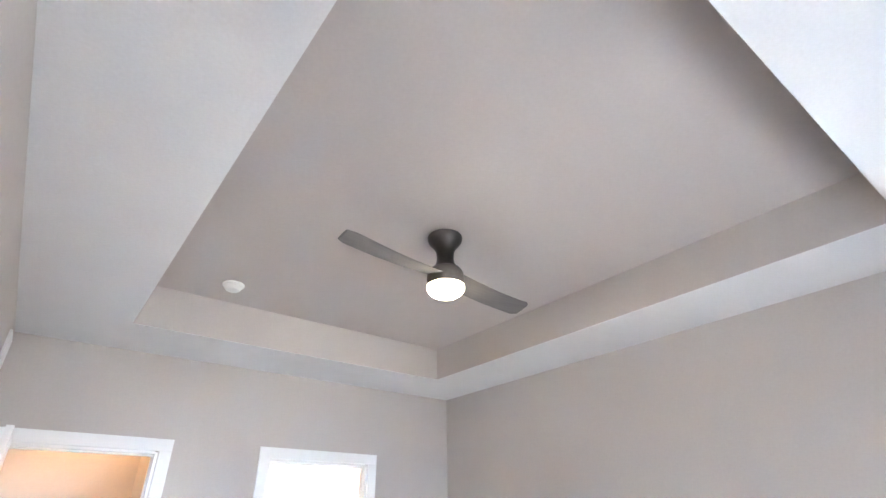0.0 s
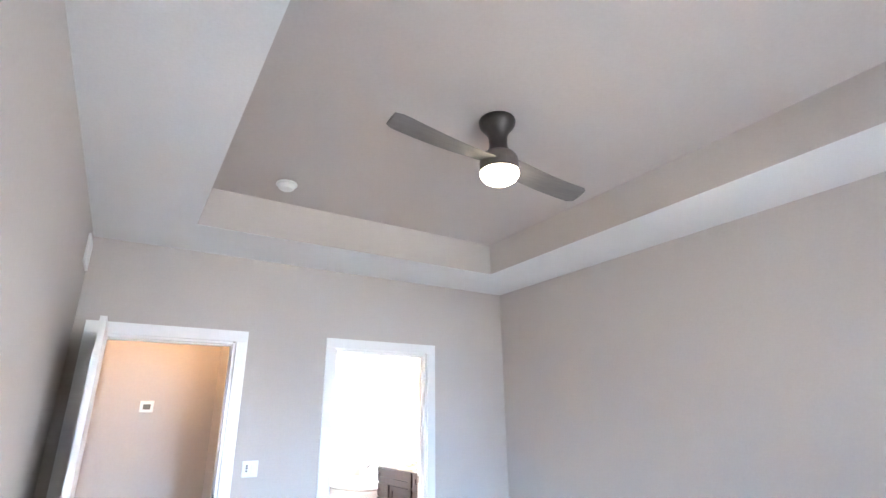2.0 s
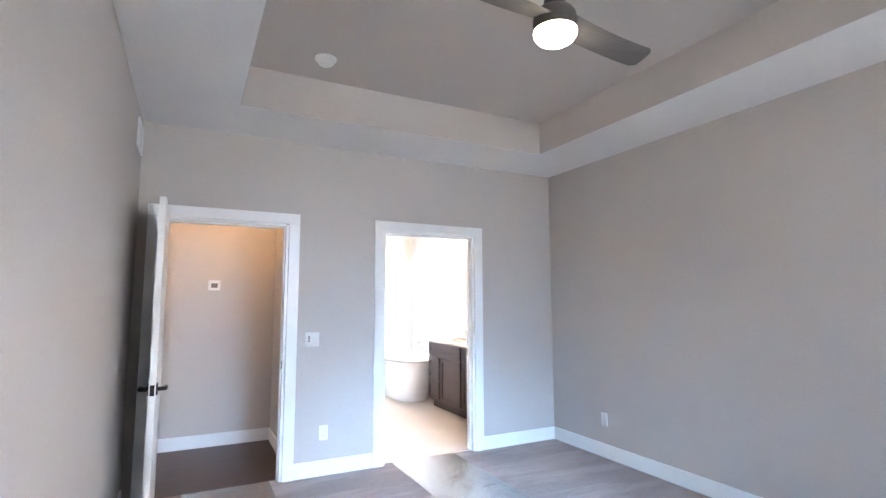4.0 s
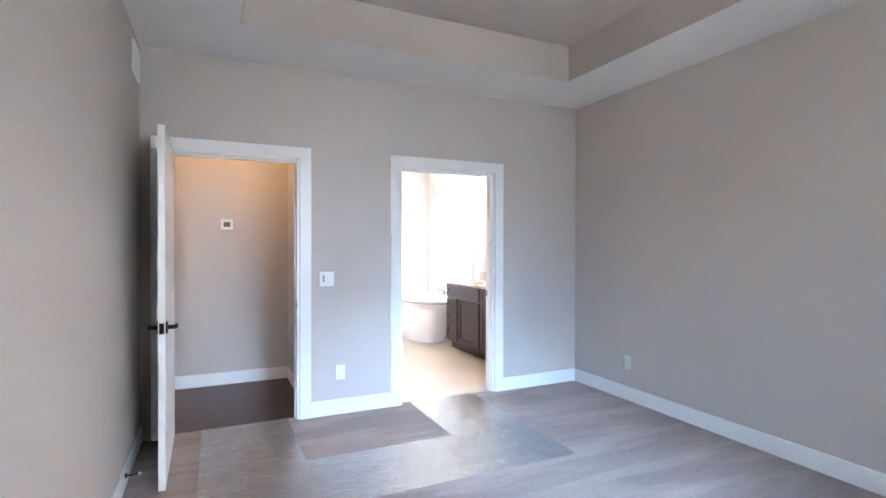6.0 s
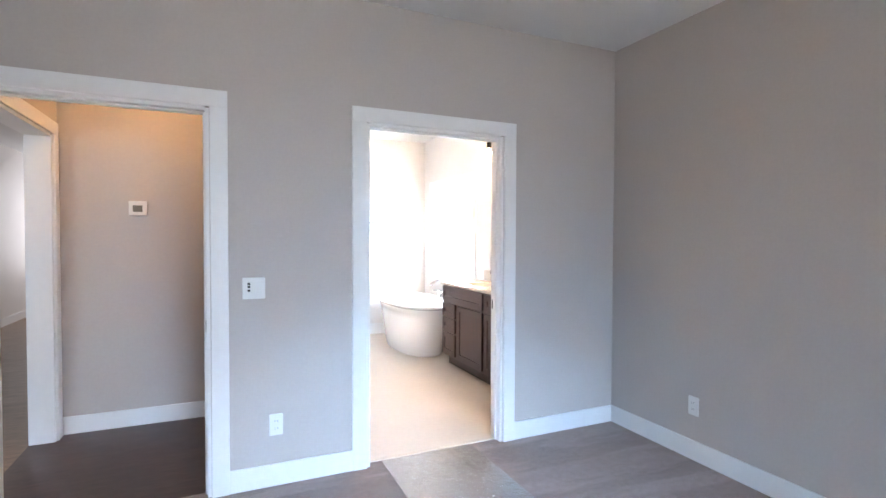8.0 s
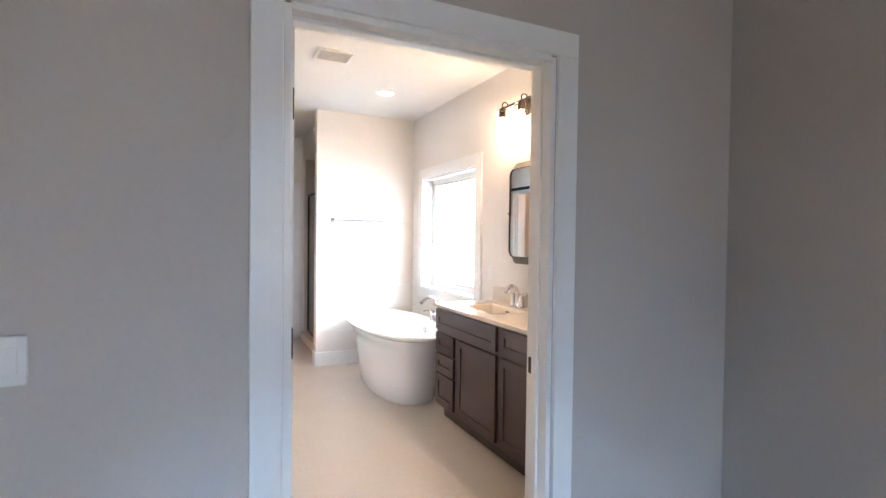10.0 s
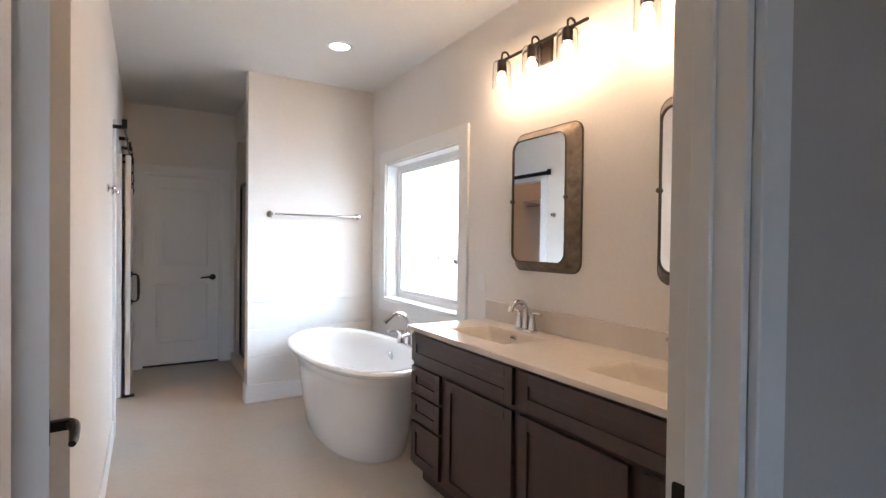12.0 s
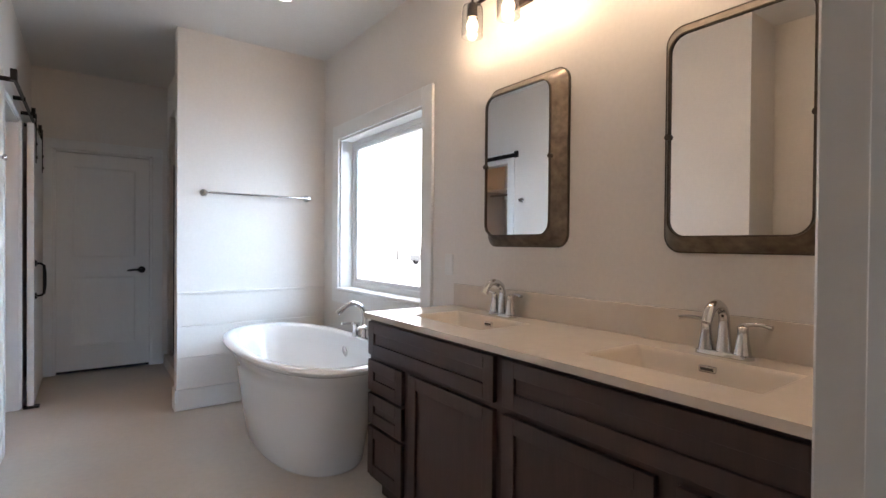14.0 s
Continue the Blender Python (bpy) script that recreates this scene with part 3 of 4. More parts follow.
# end door, closed
d3 = thing("door_3", "white two-panel door, closed, at the end of the bath", "door", pose(DX[0] + 0.018, FY + 0.012, 0.018), kind="structure")
door_leaf(d3, DX[1] - DX[0] - 0.036, 1.996, 0.035)
# black strip draws the dark of the shaded gap below the leaf
part("door_gap_shade", boxes((0.002, DX[1] - DX[0] - 0.038, -0.006, 0.0, -0.014, 0.006)), BLACK, d3, "black strip standing for the shaded gap under the door")
lever(d3, 0.660, 0.920, 0.0, -1, -1, BLACK, True)
for nm, x, y, z, s in (("strike_plate", BD[1] - 0.0165, 0.092, 0.912, -1), ("strike_plate", HD[1] - 0.0165, 0.018, 0.90, -1)):
    tagged(new(nm, mesh_of(nm, rings(bmesh.new(), [[(x + d, y + u, z + v) for u, v in rounded(0.034, 0.062, 0.006, 4)] for d in (0, s * 0.002)]), BLACK)), "matt black strike plate on the white door frame", "strike plate", "strike plates")

# ---- carpet film ----
def film(name, x0, x1, y0, y1, z, label):
    bm = bmesh.new()
    nx, ny = max(2, int((x1 - x0) / 0.06)), max(2, int((y1 - y0) / 0.06))
    grid = [[bm.verts.new((x0 + (x1 - x0) * i / nx, y0 + (y1 - y0) * j / ny, z + 0.002 * noise.noise((i * 0.9, j * 0.9, z * 900)))) for j in range(ny + 1)] for i in range(nx + 1)]
    for i in range(nx):
        for j in range(ny):
            bm.faces.new((grid[i][j], grid[i + 1][j], grid[i + 1][j + 1], grid[i][j + 1]))
    return tagged(new(name, mesh_of(name, bm, FILM, 180)), label, "floor film")


film("carpet_film", -3.40, -1.165, -1.42, -0.80, 0.006, "clear wrinkled plastic film stuck across the carpet")
film("carpet_film", -1.775, -1.165, -0.798, 0.045, 0.006, "clear wrinkled plastic film leading to the bath doorway")
film("carpet_film", -3.40, -2.79, -0.798, 0.045, 0.006, "clear wrinkled plastic film leading to the hall doorway")


# ---- ceiling fan ----
FX, FYC = -1.880, -2.388
fan = thing("ceiling_fan", "dark two-blade ceiling fan with a lit globe light", "ceiling fan", pose(FX, FYC, TRAY_Z))
part("canopy", lathe([(0.0, 0), (0.100, 0), (0.103, -0.010), (0.098, -0.034), (0.080, -0.058), (0.062, -0.080), (0.052, -0.106), (0.049, -0.150), (0.054, -0.182), (0.072, -0.208), (0.0, -0.212)], 48), FANBODY, fan, "dark graphite flared canopy", 50)
part("motor_housing", lathe([(0.0, -0.206), (0.070, -0.208), (0.088, -0.218), (0.102, -0.240), (0.107, -0.268), (0.107, -0.322), (0.0, -0.322)], 48), FANRING, fan, "", 50)
part("globe", lathe([(0.0, -0.322), (0.103, -0.322), (0.105, -0.329), (0.101, -0.346), (0.089, -0.363), (0.067, -0.377), (0.038, -0.385), (0.0, -0.388)], 48), FAN_GLOW, fan, "lit opal glass globe", 60)


def fan_blade(turn):
    bm = bmesh.new()
    loops = []
    n = 18
    for i in range(n + 1):
        s = i / n
        r = 0.085 + 0.612 * s
        chord = 0.140 + 0.028 * s
        if s > 0.93:
            chord *= 1 - 0.22 * ((s - 0.93) / 0.07) ** 2
        pitch = -radians(7 * (1 - s) ** 2 + 8)
        droop = -0.262 - 0.012 * math.sin(s * 3.0)
        loop = []
        for u, w in ((-0.5, 0), (-0.42, 0.5), (0, 0.8), (0.42, 0.5), (0.5, 0), (0.42, -0.5), (0, -0.8), (-0.42, -0.5)):
            y, z = u * chord, w * 0.011
            loop.append(Vector((r + 0.03 * u * (1 if s > 0.9 else 0), y * math.cos(pitch) - z * math.sin(pitch), droop + y * math.sin(pitch) + z * math.cos(pitch))))
        loops.append(loop)
    rings(bm, loops)
    bmesh.ops.rotate(bm, verts=bm.verts, cent=(0, 0, 0), matrix=Matrix.Rotation(radians(turn), 3, "Z"))
    return bm


for turn in (6.5, 186.5):
    part("blade", fan_blade(turn), BLADE, fan, "grey curved fan blade", 40)

# smoke detector, air grille, plates, door stop
sm = thing("smoke_detector", "white round smoke detector on the tray ceiling", "smoke detector", pose(-2.668, -0.99, TRAY_Z))
part("base", lathe([(0, 0), (0.072, 0), (0.072, -0.012), (0.066, -0.016), (0, -0.016)], 36), PLASTIC, sm, "", 40)
part("cover", lathe([(0, -0.016), (0.058, -0.016), (0.056, -0.032), (0.046, -0.044), (0.02, -0.048), (0, -0.048)], 36), PLASTIC, sm, "", 40)


def grille(name, label, category, m, w, h, slats, depth=0.014):
    """A louvred register, face towards +z of its pose, w along x, h along y."""
    g = thing(name, label, category, m)
    f = 0.022
    part("frame", boxes((-w / 2, -w / 2 + f, -h / 2, h / 2, 0, depth), (w / 2 - f, w / 2, -h / 2, h / 2, 0, depth), (-w / 2 + f, w / 2 - f, -h / 2, -h / 2 + f, 0, depth), (-w / 2 + f, w / 2 - f, h / 2 - f, h / 2, 0, depth), bevel=0.002), PLASTIC, g)
    part("backing", boxes((-w / 2 + f, w / 2 - f, -h / 2 + f, h / 2 - f, 0.0005, 0.002)), VENT_BACK, g, "dark duct behind the slats")
    for i in range(slats):
        y = -h / 2 + f + (h - 2 * f) * (i + 0.5) / slats
        bm = boxes((-w / 2 + f, w / 2 - f, -0.006, 0.006, -0.0008, 0.0008))
        bmesh.ops.rotate(bm, verts=bm.verts, cent=(0, 0, 0), matrix=Matrix.Rotation(radians(35), 3, "X"))
        bmesh.ops.translate(bm, verts=bm.verts, vec=(0, y, 0.008))
        part("slat", bm, PLASTIC, g)
    return g


grille("air_grille", "white louvred air grille high on the bedroom wall", "air vent", pose(XL, -0.21, 2.555, 90, 0, 90), 0.28, 0.20, 9)
grille("ceiling_vent", "white louvred fan vent in the bath ceiling", "air vent", pose(-1.225, 2.27, H, 180, 0, 0), 0.27, 0.23, 9)


def plate(name, label, category, m, w, h, kind, group="wall plates"):
    """A wall plate facing +z of its pose, x along its width, y up."""
    p = thing(name, label, category, m, group)
    part("cover_plate", rings(bmesh.new(), [[(u * k, v * k, z) for u, v in rounded(w, h, 0.006, 3)] for z, k in ((0, 1), (0.003, 1), (0.006, 0.955))]), PLASTIC, p)
    if kind == "outlet":
        for y in (-0.02, 0.02):
            part("socket", rings(bmesh.new(), [[(u, v + y, z) for u, v in rounded(0.033, 0.027, 0.009, 4)] for z in (0.005, 0.0075)]), PLASTIC, p)
            for dx in (-0.0065, 0.0065):
                part("slot", boxes((dx - 0.001, dx + 0.001, y - 0.004, y + 0.006, 0.007, 0.0079)), SLOT, p)
    elif kind == "rocker":
        part("rocker", boxes((-0.0165, 0.0165, -0.033, 0.033, 0.005, 0.0085), bevel=0.0015), PLASTIC, p)
    elif kind == "double":
        part("rocker", boxes((0.007, 0.040, -0.033, 0.033, 0.005, 0.0085), bevel=0.0015), PLASTIC, p)
        part("fan_control", boxes((-0.040, -0.007, -0.033, 0.033, 0.005, 0.0085), bevel=0.0015), PLASTIC, p)
        for z in (-0.012, 0.008, 0.024):
            part("button", boxes((-0.032, -0.018, z - 0.006, z + 0.006, 0.0085, 0.0105), bevel=0.001), SLOT, p, "dark control button")
    return p


plate("wall_switch", "white double switch with fan control between the doorways", "light switch", pose(-2.498, 0, 1.092, 90, 0, 0), 0.116, 0.116, "double")
plate("outlet", "white outlet low on the wall between the doorways", "power outlet", pose(-2.387, 0, 0.336, 90, 0, 0), 0.072, 0.117, "outlet")
plate("outlet", "white outlet low on the plain bedroom wall", "power outlet", pose(0, -0.706, 0.333, 90, 0, -90), 0.072, 0.117, "outlet")
plate("outlet", "white outlet beside the bath window above the counter", "power outlet", pose(BX, 2.135, 1.10, 90, 0, -90), 0.072, 0.117, "rocker")

th = thing("thermostat", "white square thermostat with grey screen on the hall wall", "thermostat", pose(-3.20, HY, 1.568, 90, 0, 0))
part("case", boxes((-0.056, 0.056, -0.052, 0.052, 0, 0.026), bevel=0.006), PLASTIC, th)
part("screen", boxes((-0.030, 0.030, -0.026, 0.020, 0.026, 0.0275), bevel=0.0005), SCREEN, th, "grey display")

ds = thing("door_stop", "black rigid door stop low on the baseboard", "door stop", pose(XL + 0.014, -0.74, 0.075))
part("base", lathe([(0, 0), (0.014, 0), (0.013, 0.006), (0.006, 0.010), (0, 0.010)], 16, axis="x"), BLACK, ds, "", 40)
part("rod", tube([(0.008, 0, 0), (0.066, 0, 0)], 0.0045, 10), BLACK, ds, "", 40)
part("tip", lathe([(0, 0.064), (0.009, 0.064), (0.010, 0.070), (0.008, 0.078), (0, 0.079)], 16, axis="x"), PLASTIC, ds, "white rubber tip", 40)

# hall ceiling light and closet light
for nm, x, y, glow, lab in (("hall_light", -3.1, 0.75, HALL_GLOW, "warm lit dome light on the hall ceiling"), ("closet_light", -2.85, 4.1, CLOSET_GLOW, "warm lit dome light on the closet ceiling")):
    hl = thing(nm, lab, "ceiling light", pose(x, y, H))
    part("base", lathe([(0, 0), (0.14, 0), (0.14, -0.02), (0, -0.02)], 32), BRONZE, hl, "", 40)
    part("dome", lathe([(0, -0.02), (0.13, -0.02), (0.12, -0.05), (0.08, -0.075), (0, -0.085)], 32), glow, hl, "lit glass dome", 60)

# ---- vanity ----
VX = -0.458      # cabinet front
CT = 0.885       # counter top
VY0, VY1 = 0.215, 2.045
van = thing("vanity_cabinet", "espresso stained double vanity with shaker drawers and doors", "vanity")
part("carcass", boxes((VX + 0.001, BX - 0.002, 0.124, VY1, 0.105, 0.77), (VX + 0.001, VX + 0.022, 0.124, VY1, 0.77, CT - 0.024), (VX + 0.022, BX - 0.002, VY1 - 0.02, VY1, 0.77, CT - 0.024)), ESPRESSO, van)
part("toe_kick", boxes((VX + 0.065, BX - 0.002, 0.124, VY1 - 0.004, 0.0, 0.105)), TOEKICK, van, "recessed dark toe kick")


def front(name, y0, y1, z0, z1):
    """A shaker front on the cabinet: a frame round a sunk panel."""
    f, x0, x1 = 0.052, VX - 0.019, VX
    bm = boxes((x0, x1, y0, y0 + f, z0, z1), (x0, x1, y1 - f, y1, z0, z1), (x0, x1, y0 + f, y1 - f, z0, z0 + f), (x0, x1, y0 + f, y1 - f, z1 - f, z1), bevel=0.0018)
    ob = part(name, bm, ESPRESSO, van)
    part("panel", boxes((x0 + 0.010, x1, y0 + f - 0.001, y1 - f + 0.001, z0 + f - 0.001, z1 - f + 0.001)), ESPRESSO, ob)
    return ob


MID = (VY0 + VY1) / 2
for s in (1, -1):
    def span(a, b):
        u, v = MID + s * a, MID + s * b
        return min(u, v), max(u, v)
    front("false_front", *span(0.022, 0.905), 0.692, 0.846)
    front("door", *span(0.022, 0.545), 0.130, 0.668)
    for z0, z1 in ((0.525, 0.668), (0.372, 0.510), (0.130, 0.357)):
        front("drawer", *span(0.600, 0.905), z0, z1)

# counter with two moulded rectangular basins, back splash
CX0, CX1, CY0, CY1 = -0.487, BX, 0.122, 2.068
SX0, SX1, SL = -0.345, -0.072, 0.245
SINKS = (1.625, 0.655)
top = thing("vanity_counter", "cream cultured marble vanity counter with two moulded basins", "counter")
xs = [CX0, SX0, SX1, CX1]
ys = [CY0, SINKS[1] - SL, SINKS[1] + SL, SINKS[0] - SL, SINKS[0] + SL, CY1]
bm = bmesh.new()
for i in range(3):
    for j in range(5):
        if i == 1 and j in (1, 3):
            continue
        vs = [bm.verts.new((x, y, CT)) for x, y in ((xs[i], ys[j]), (xs[i + 1], ys[j]), (xs[i + 1], ys[j + 1]), (xs[i], ys[j + 1]))]
        bm.faces.new(vs)
bmesh.ops.remove_doubles(bm, verts=bm.verts, dist=1e-4)
edges = [e for e in bm.edges if e.is_boundary and (max(v.co.x for v in e.verts) < CX0 + 1e-3 or min(v.co.y for v in e.verts) > CY1 - 1e-3 or max(v.co.y for v in e.verts) < CY0 + 1e-3 or min(v.co.x for v in e.verts) > CX1 - 1e-3)]
drop = bmesh.ops.extrude_edge_only(bm, edges=edges)["geom"]
bmesh.ops.translate(bm, verts=[v for v in drop if isinstance(v, bmesh.types.BMVert)], vec=(0, 0, -0.024))
part("slab", bm, MARBLE, top)
part("slab_underside", boxes((CX0 + 0.002, CX0 + 0.03, CY0, CY1 - 0.002, CT - 0.0245, CT - 0.022)), MARBLE, top)
for sy in SINKS:
    loops = []
    for k, z, r in ((0, 0, 0.0004), (0.003, -0.003, 0.004), (0.008, -0.014, 0.012), (0.018, -0.050, 0.02), (0.032, -0.092, 0.03), (0.052, -0.112, 0.03), (0.085, -0.118, 0.03)):
        x0, x1 = SX0 + k, SX1 - 0.8 * k
        y0, y1 = sy - SL + 1.45 * k, sy + SL - 1.45 * k
        loops.append([(u + (x0 + x1) / 2, v + (y0 + y1) / 2, CT + z) for u, v in rounded(x1 - x0, y1 - y0, r, 4)])
    basin = part("basin", rings(bmesh.new(), loops, False, True), MARBLE, top, "moulded rectangular basin", 70)
    part("drain", lathe([(0, 0), (0.022, 0), (0.020, 0.003), (0, 0.003)], 20, at=(-0.20, sy, CT - 0.118)), CHROME, basin, "chrome drain", 40)
    part("overflow", boxes((SX1 - 0.018, SX1 - 0.006, sy - 0.025, sy + 0.025, CT - 0.042, CT - 0.022), bevel=0.003), CHROME, basin, "chrome overflow slot")
    part("overflow_slot", boxes((SX1 - 0.0195, SX1 - 0.017, sy - 0.018, sy + 0.018, CT - 0.036, CT - 0.028)), SLOT, basin)
part("back_splash", boxes((BX - 0.02, BX - 0.001, CY0, CY1 - 0.002, CT - 0.001, CT + 0.115), bevel=0.003), MARBLE, top)
part("side_splash", boxes((CX0 + 0.02, BX - 0.021, CY0, CY0 + 0.018, CT - 0.001, CT + 0.115), bevel=0.003), MARBLE, top)


def basin_faucet(m):
    """A centre-set faucet: plate, high arc spout, two lever handles. The spout points along -x."""
    f = thing("basin_faucet", "polished chrome two-handle basin faucet on the counter", "faucet", m, "basin faucets")
    part("base_plate", rings(bmesh.new(), [[(u * k, v * k, z) for u, v in rounded(0.052, 0.165, 0.025, 6)] for z, k in ((0, 1), (0.010, 1), (0.016, 0.85))]), CHROME, f, "", 40)
    pts = [Vector((0, 0, 0.012)), Vector((0, 0, 0.05)), Vector((0, 0, 0.095))] + arc((-0.052, 0, 0.105), 0.052, 0, 150, 10, (1, 0, 0), (0, 0, 1)) + [Vector((-0.108, 0, 0.108))]
    part("spout", tube(pts, 0.015, 14, None, [0.024, 0.019, 0.016] + [0.015] * 11 + [0.014]), CHROME, f, "", 50)
    for s in (-1, 1):
        part("handle_post", lathe([(0, 0.01), (0.025, 0.01), (0.021, 0.03), (0.016, 0.06), (0.014, 0.085), (0.016, 0.094), (0.010, 0.100), (0, 0.101)], 20, at=(0, s * 0.052, 0)), CHROME, f, "", 40)
        part("lever", tube([(0, s * 0.050, 0.096), (-0.002, s * 0.075, 0.104), (-0.006, s * 0.105, 0.106), (-0.010, s * 0.132, 0.101)], 0.006, 10, None, [0.009, 0.007, 0.006, 0.007]), CHROME, f, "", 40)
    part("lift_rod", tube([(0.022, 0, 0.012), (0.022, 0, 0.085), (0.022, 0, 0.094)], 0.003, 8, None, [0.003, 0.003, 0.006]), CHROME, f)
    return f


f1 = basin_faucet(pose(-0.012, SINKS[0] - 0.012, CT))
copy_thing(f1, pose(-0.012, SINKS[1] - 0.012, CT))


def wall_mirror(m):
    """A deep-framed mirror with rounded corners, facing +z of its pose; x is its width."""
    g = thing("wall_mirror", "rounded rectangular mirror in a deep galvanised metal frame", "mirror", m, "vanity mirrors")
    W2, H2, D = 0.500, 0.762, 0.072
    back, lip = rounded(W2, H2, 0.060, 8), rounded(W2 - 0.008, H2 - 0.008, 0.056, 8)
    inner = rounded(W2 - 0.092, H2 - 0.104, 0.055, 8)
    part("frame", rings(bmesh.new(), [[(u, v, 0.010) for u, v in lip], [(u, v, D - 0.006) for u, v in inner]], False, False), CAST, g, "mottled galvanised metal sloping frame", 60)
    part("back_rim", rings(bmesh.new(), [[(u, v, 0.0) for u, v in back], [(u, v, 0.011) for u, v in back], [(u, v, 0.011) for u, v in lip], [(u, v, 0.004) for u, v in lip]], True, False), DARK_RIM, g, "dark rolled outer rim")
    rim_o, rim_i = rounded(W2 - 0.091, H2 - 0.103, 0.056, 8), rounded(W2 - 0.101, H2 - 0.113, 0.051, 8)
    part("inner_rim", rings(bmesh.new(), [[(u, v, D - 0.010) for u, v in rim_o], [(u, v, D + 0.003) for u, v in rim_o], [(u, v, D + 0.003) for u, v in rim_i], [(u, v, D - 0.012) for u, v in rim_i]], False, False), DARK_RIM, g, "dark inner rim")
    part("mirror_glass", rings(bmesh.new(), [[(u, v, D - 0.010) for u, v in rim_i], [(u, v, D - 0.004) for u, v in rim_i]]), MIRROR, g, "clear silvered glass")
    for u in (-(W2 - 0.09) / 2, (W2 - 0.09) / 2):
        part("pivot", lathe([(0, D - 0.008), (0.010, D - 0.008), (0.010, D + 0.006), (0, D + 0.006)], 14, at=(u, 0.0, 0)), DARK_RIM, g, "", 40)
    return g


m1 = wall_mirror(pose(BX, 1.550, 1.582, 90, 0, -90))
copy_thing(m1, pose(BX, 0.628, 1.570, 90, 0, -90))


def vanity_light(m):
    """A three-shade bath bar; x points into the room, y along the wall."""
    v = thing("vanity_light", "bronze three-light bath bar with clear glass shades, lit", "wall light", m, "vanity lights")
    part("wall_plate", boxes((0, 0.022, -0.062, 0.062, -0.065, 0.065), bevel=0.004), BRONZE, v)
    part("bar", tube([(0.045, -0.335, 0.045), (0.045, 0.335, 0.045)], 0.009, 12), BRONZE, v, "", 40)
    part("stem", tube([(0.02, 0, 0.02), (0.045, 0, 0.045)], 0.010, 10), BRONZE, v, "", 40)
    for y in (-0.255, 0.0, 0.255):
        pts = arc((0.070, y, 0.045), 0.025, 180, 0, 8, (1, 0, 0), (0, 0, 1))
        part("arm", tube(pts + [Vector((0.095, y, 0.02))], 0.006, 8), BRONZE, v, "", 40)
        part("socket_cup", lathe([(0, 0.022), (0.018, 0.022), (0.026, 0.014), (0.027, -0.050), (0, -0.050)], 20, at=(0.095, y, 0)), BRONZE, v, "", 40)
        sh = part("shade", lathe([(0.024, 0.010), (0.046, 0.006), (0.052, -0.010), (0.052, -0.140), (0.050, -0.140), (0.050, -0.010), (0.044, 0.003), (0.024, 0.006)], 28, False, at=(0.095, y, 0)), GLASS, v, "clear glass shade", 40)
        sh.visible_shadow = False
        part("bulb", lathe([(0, -0.050), (0.013, -0.051), (0.017, -0.060), (0.027, -0.080), (0.029, -0.092), (0.022, -0.110), (0.010, -0.119), (0, -0.120)], 20, at=(0.095, y, 0)), BULB_GLOW, v, "lit warm bulb", 60)
    return v


l1 = vanity_light(pose(BX, 1.580, 2.370, 0, 0, 180))
copy_thing(l1, pose(BX, 0.630, 2.370, 0, 0, 180))

can = thing("recessed_light", "lit white recessed ceiling light above the tub", "ceiling light", pose(-0.577, 3.0, H))
part("trim_ring", lathe([(0.070, 0.0), (0.092, -0.002), (0.092, -0.006), (0.072, -0.010), (0.066, -0.002)], 36, False), PLASTIC, can, "", 40)
part("lens", lathe([(0, -0.004), (0.070, -0.004), (0.068, -0.007), (0, -0.008)], 36), CAN_GLOW, can, "lit lens", 60)


# ---- tub ----
def oval(cx, cy, a, b, z, n=64, p=2.3):
    out = []
    for i in range(n):
        t = math.tau * i / n
        c, s = math.cos(t), math.sin(t)
        out.append((cx + a * math.copysign(abs(c) ** (2 / p), c), cy + b * math.copysign(abs(s) ** (2 / p), s), z))
    return out


tub = thing("bathtub", "glossy white oval freestanding acrylic bathtub beside the window", "bathtub", pose(-0.475, 2.935, 0))
RZ = 0.605
shell = [oval(0, 0, 0.268, 0.59, 0), oval(0, 0, 0.280, 0.605, 0.02), oval(0, 0, 0.305, 0.655, 0.22), oval(0, 0, 0.332, 0.718, 0.44), oval(0, 0, 0.345, 0.742, 0.505), oval(0, 0, 0.356, 0.752, 0.512), oval(0, 0, 0.364, 0.768, 0.555), oval(0, 0, 0.385, 0.806, 0.566), oval(0, 0, 0.402, 0.832, 0.578), oval(0, 0, 0.406, 0.838, 0.592), oval(0, 0, 0.398, 0.828, 0.603), oval(0, 0, 0.375, 0.80, RZ), oval(0, 0, 0.342, 0.752, 0.601), oval(0, 0, 0.328, 0.728, 0.588), oval(0, 0, 0.315, 0.69, 0.50), oval(0, 0, 0.285, 0.60, 0.25), oval(0, 0, 0.235, 0.50, 0.13), oval(0, 0, 0.15, 0.36, 0.105)]
part("shell", rings(bmesh.new(), shell), ACRYLIC, tub, "", 50)
ov = part("overflow_plate", lathe([(0, 0), (0.034, 0), (0.034, 0.006), (0.020, 0.012), (0, 0.012)], 24, at=(0, 0, 0), axis="x"), CHROME, tub, "chrome overflow cover", 40)
ov.matrix_basis = pose(0.305, 0.02, 0.50, 0, 12, 180)

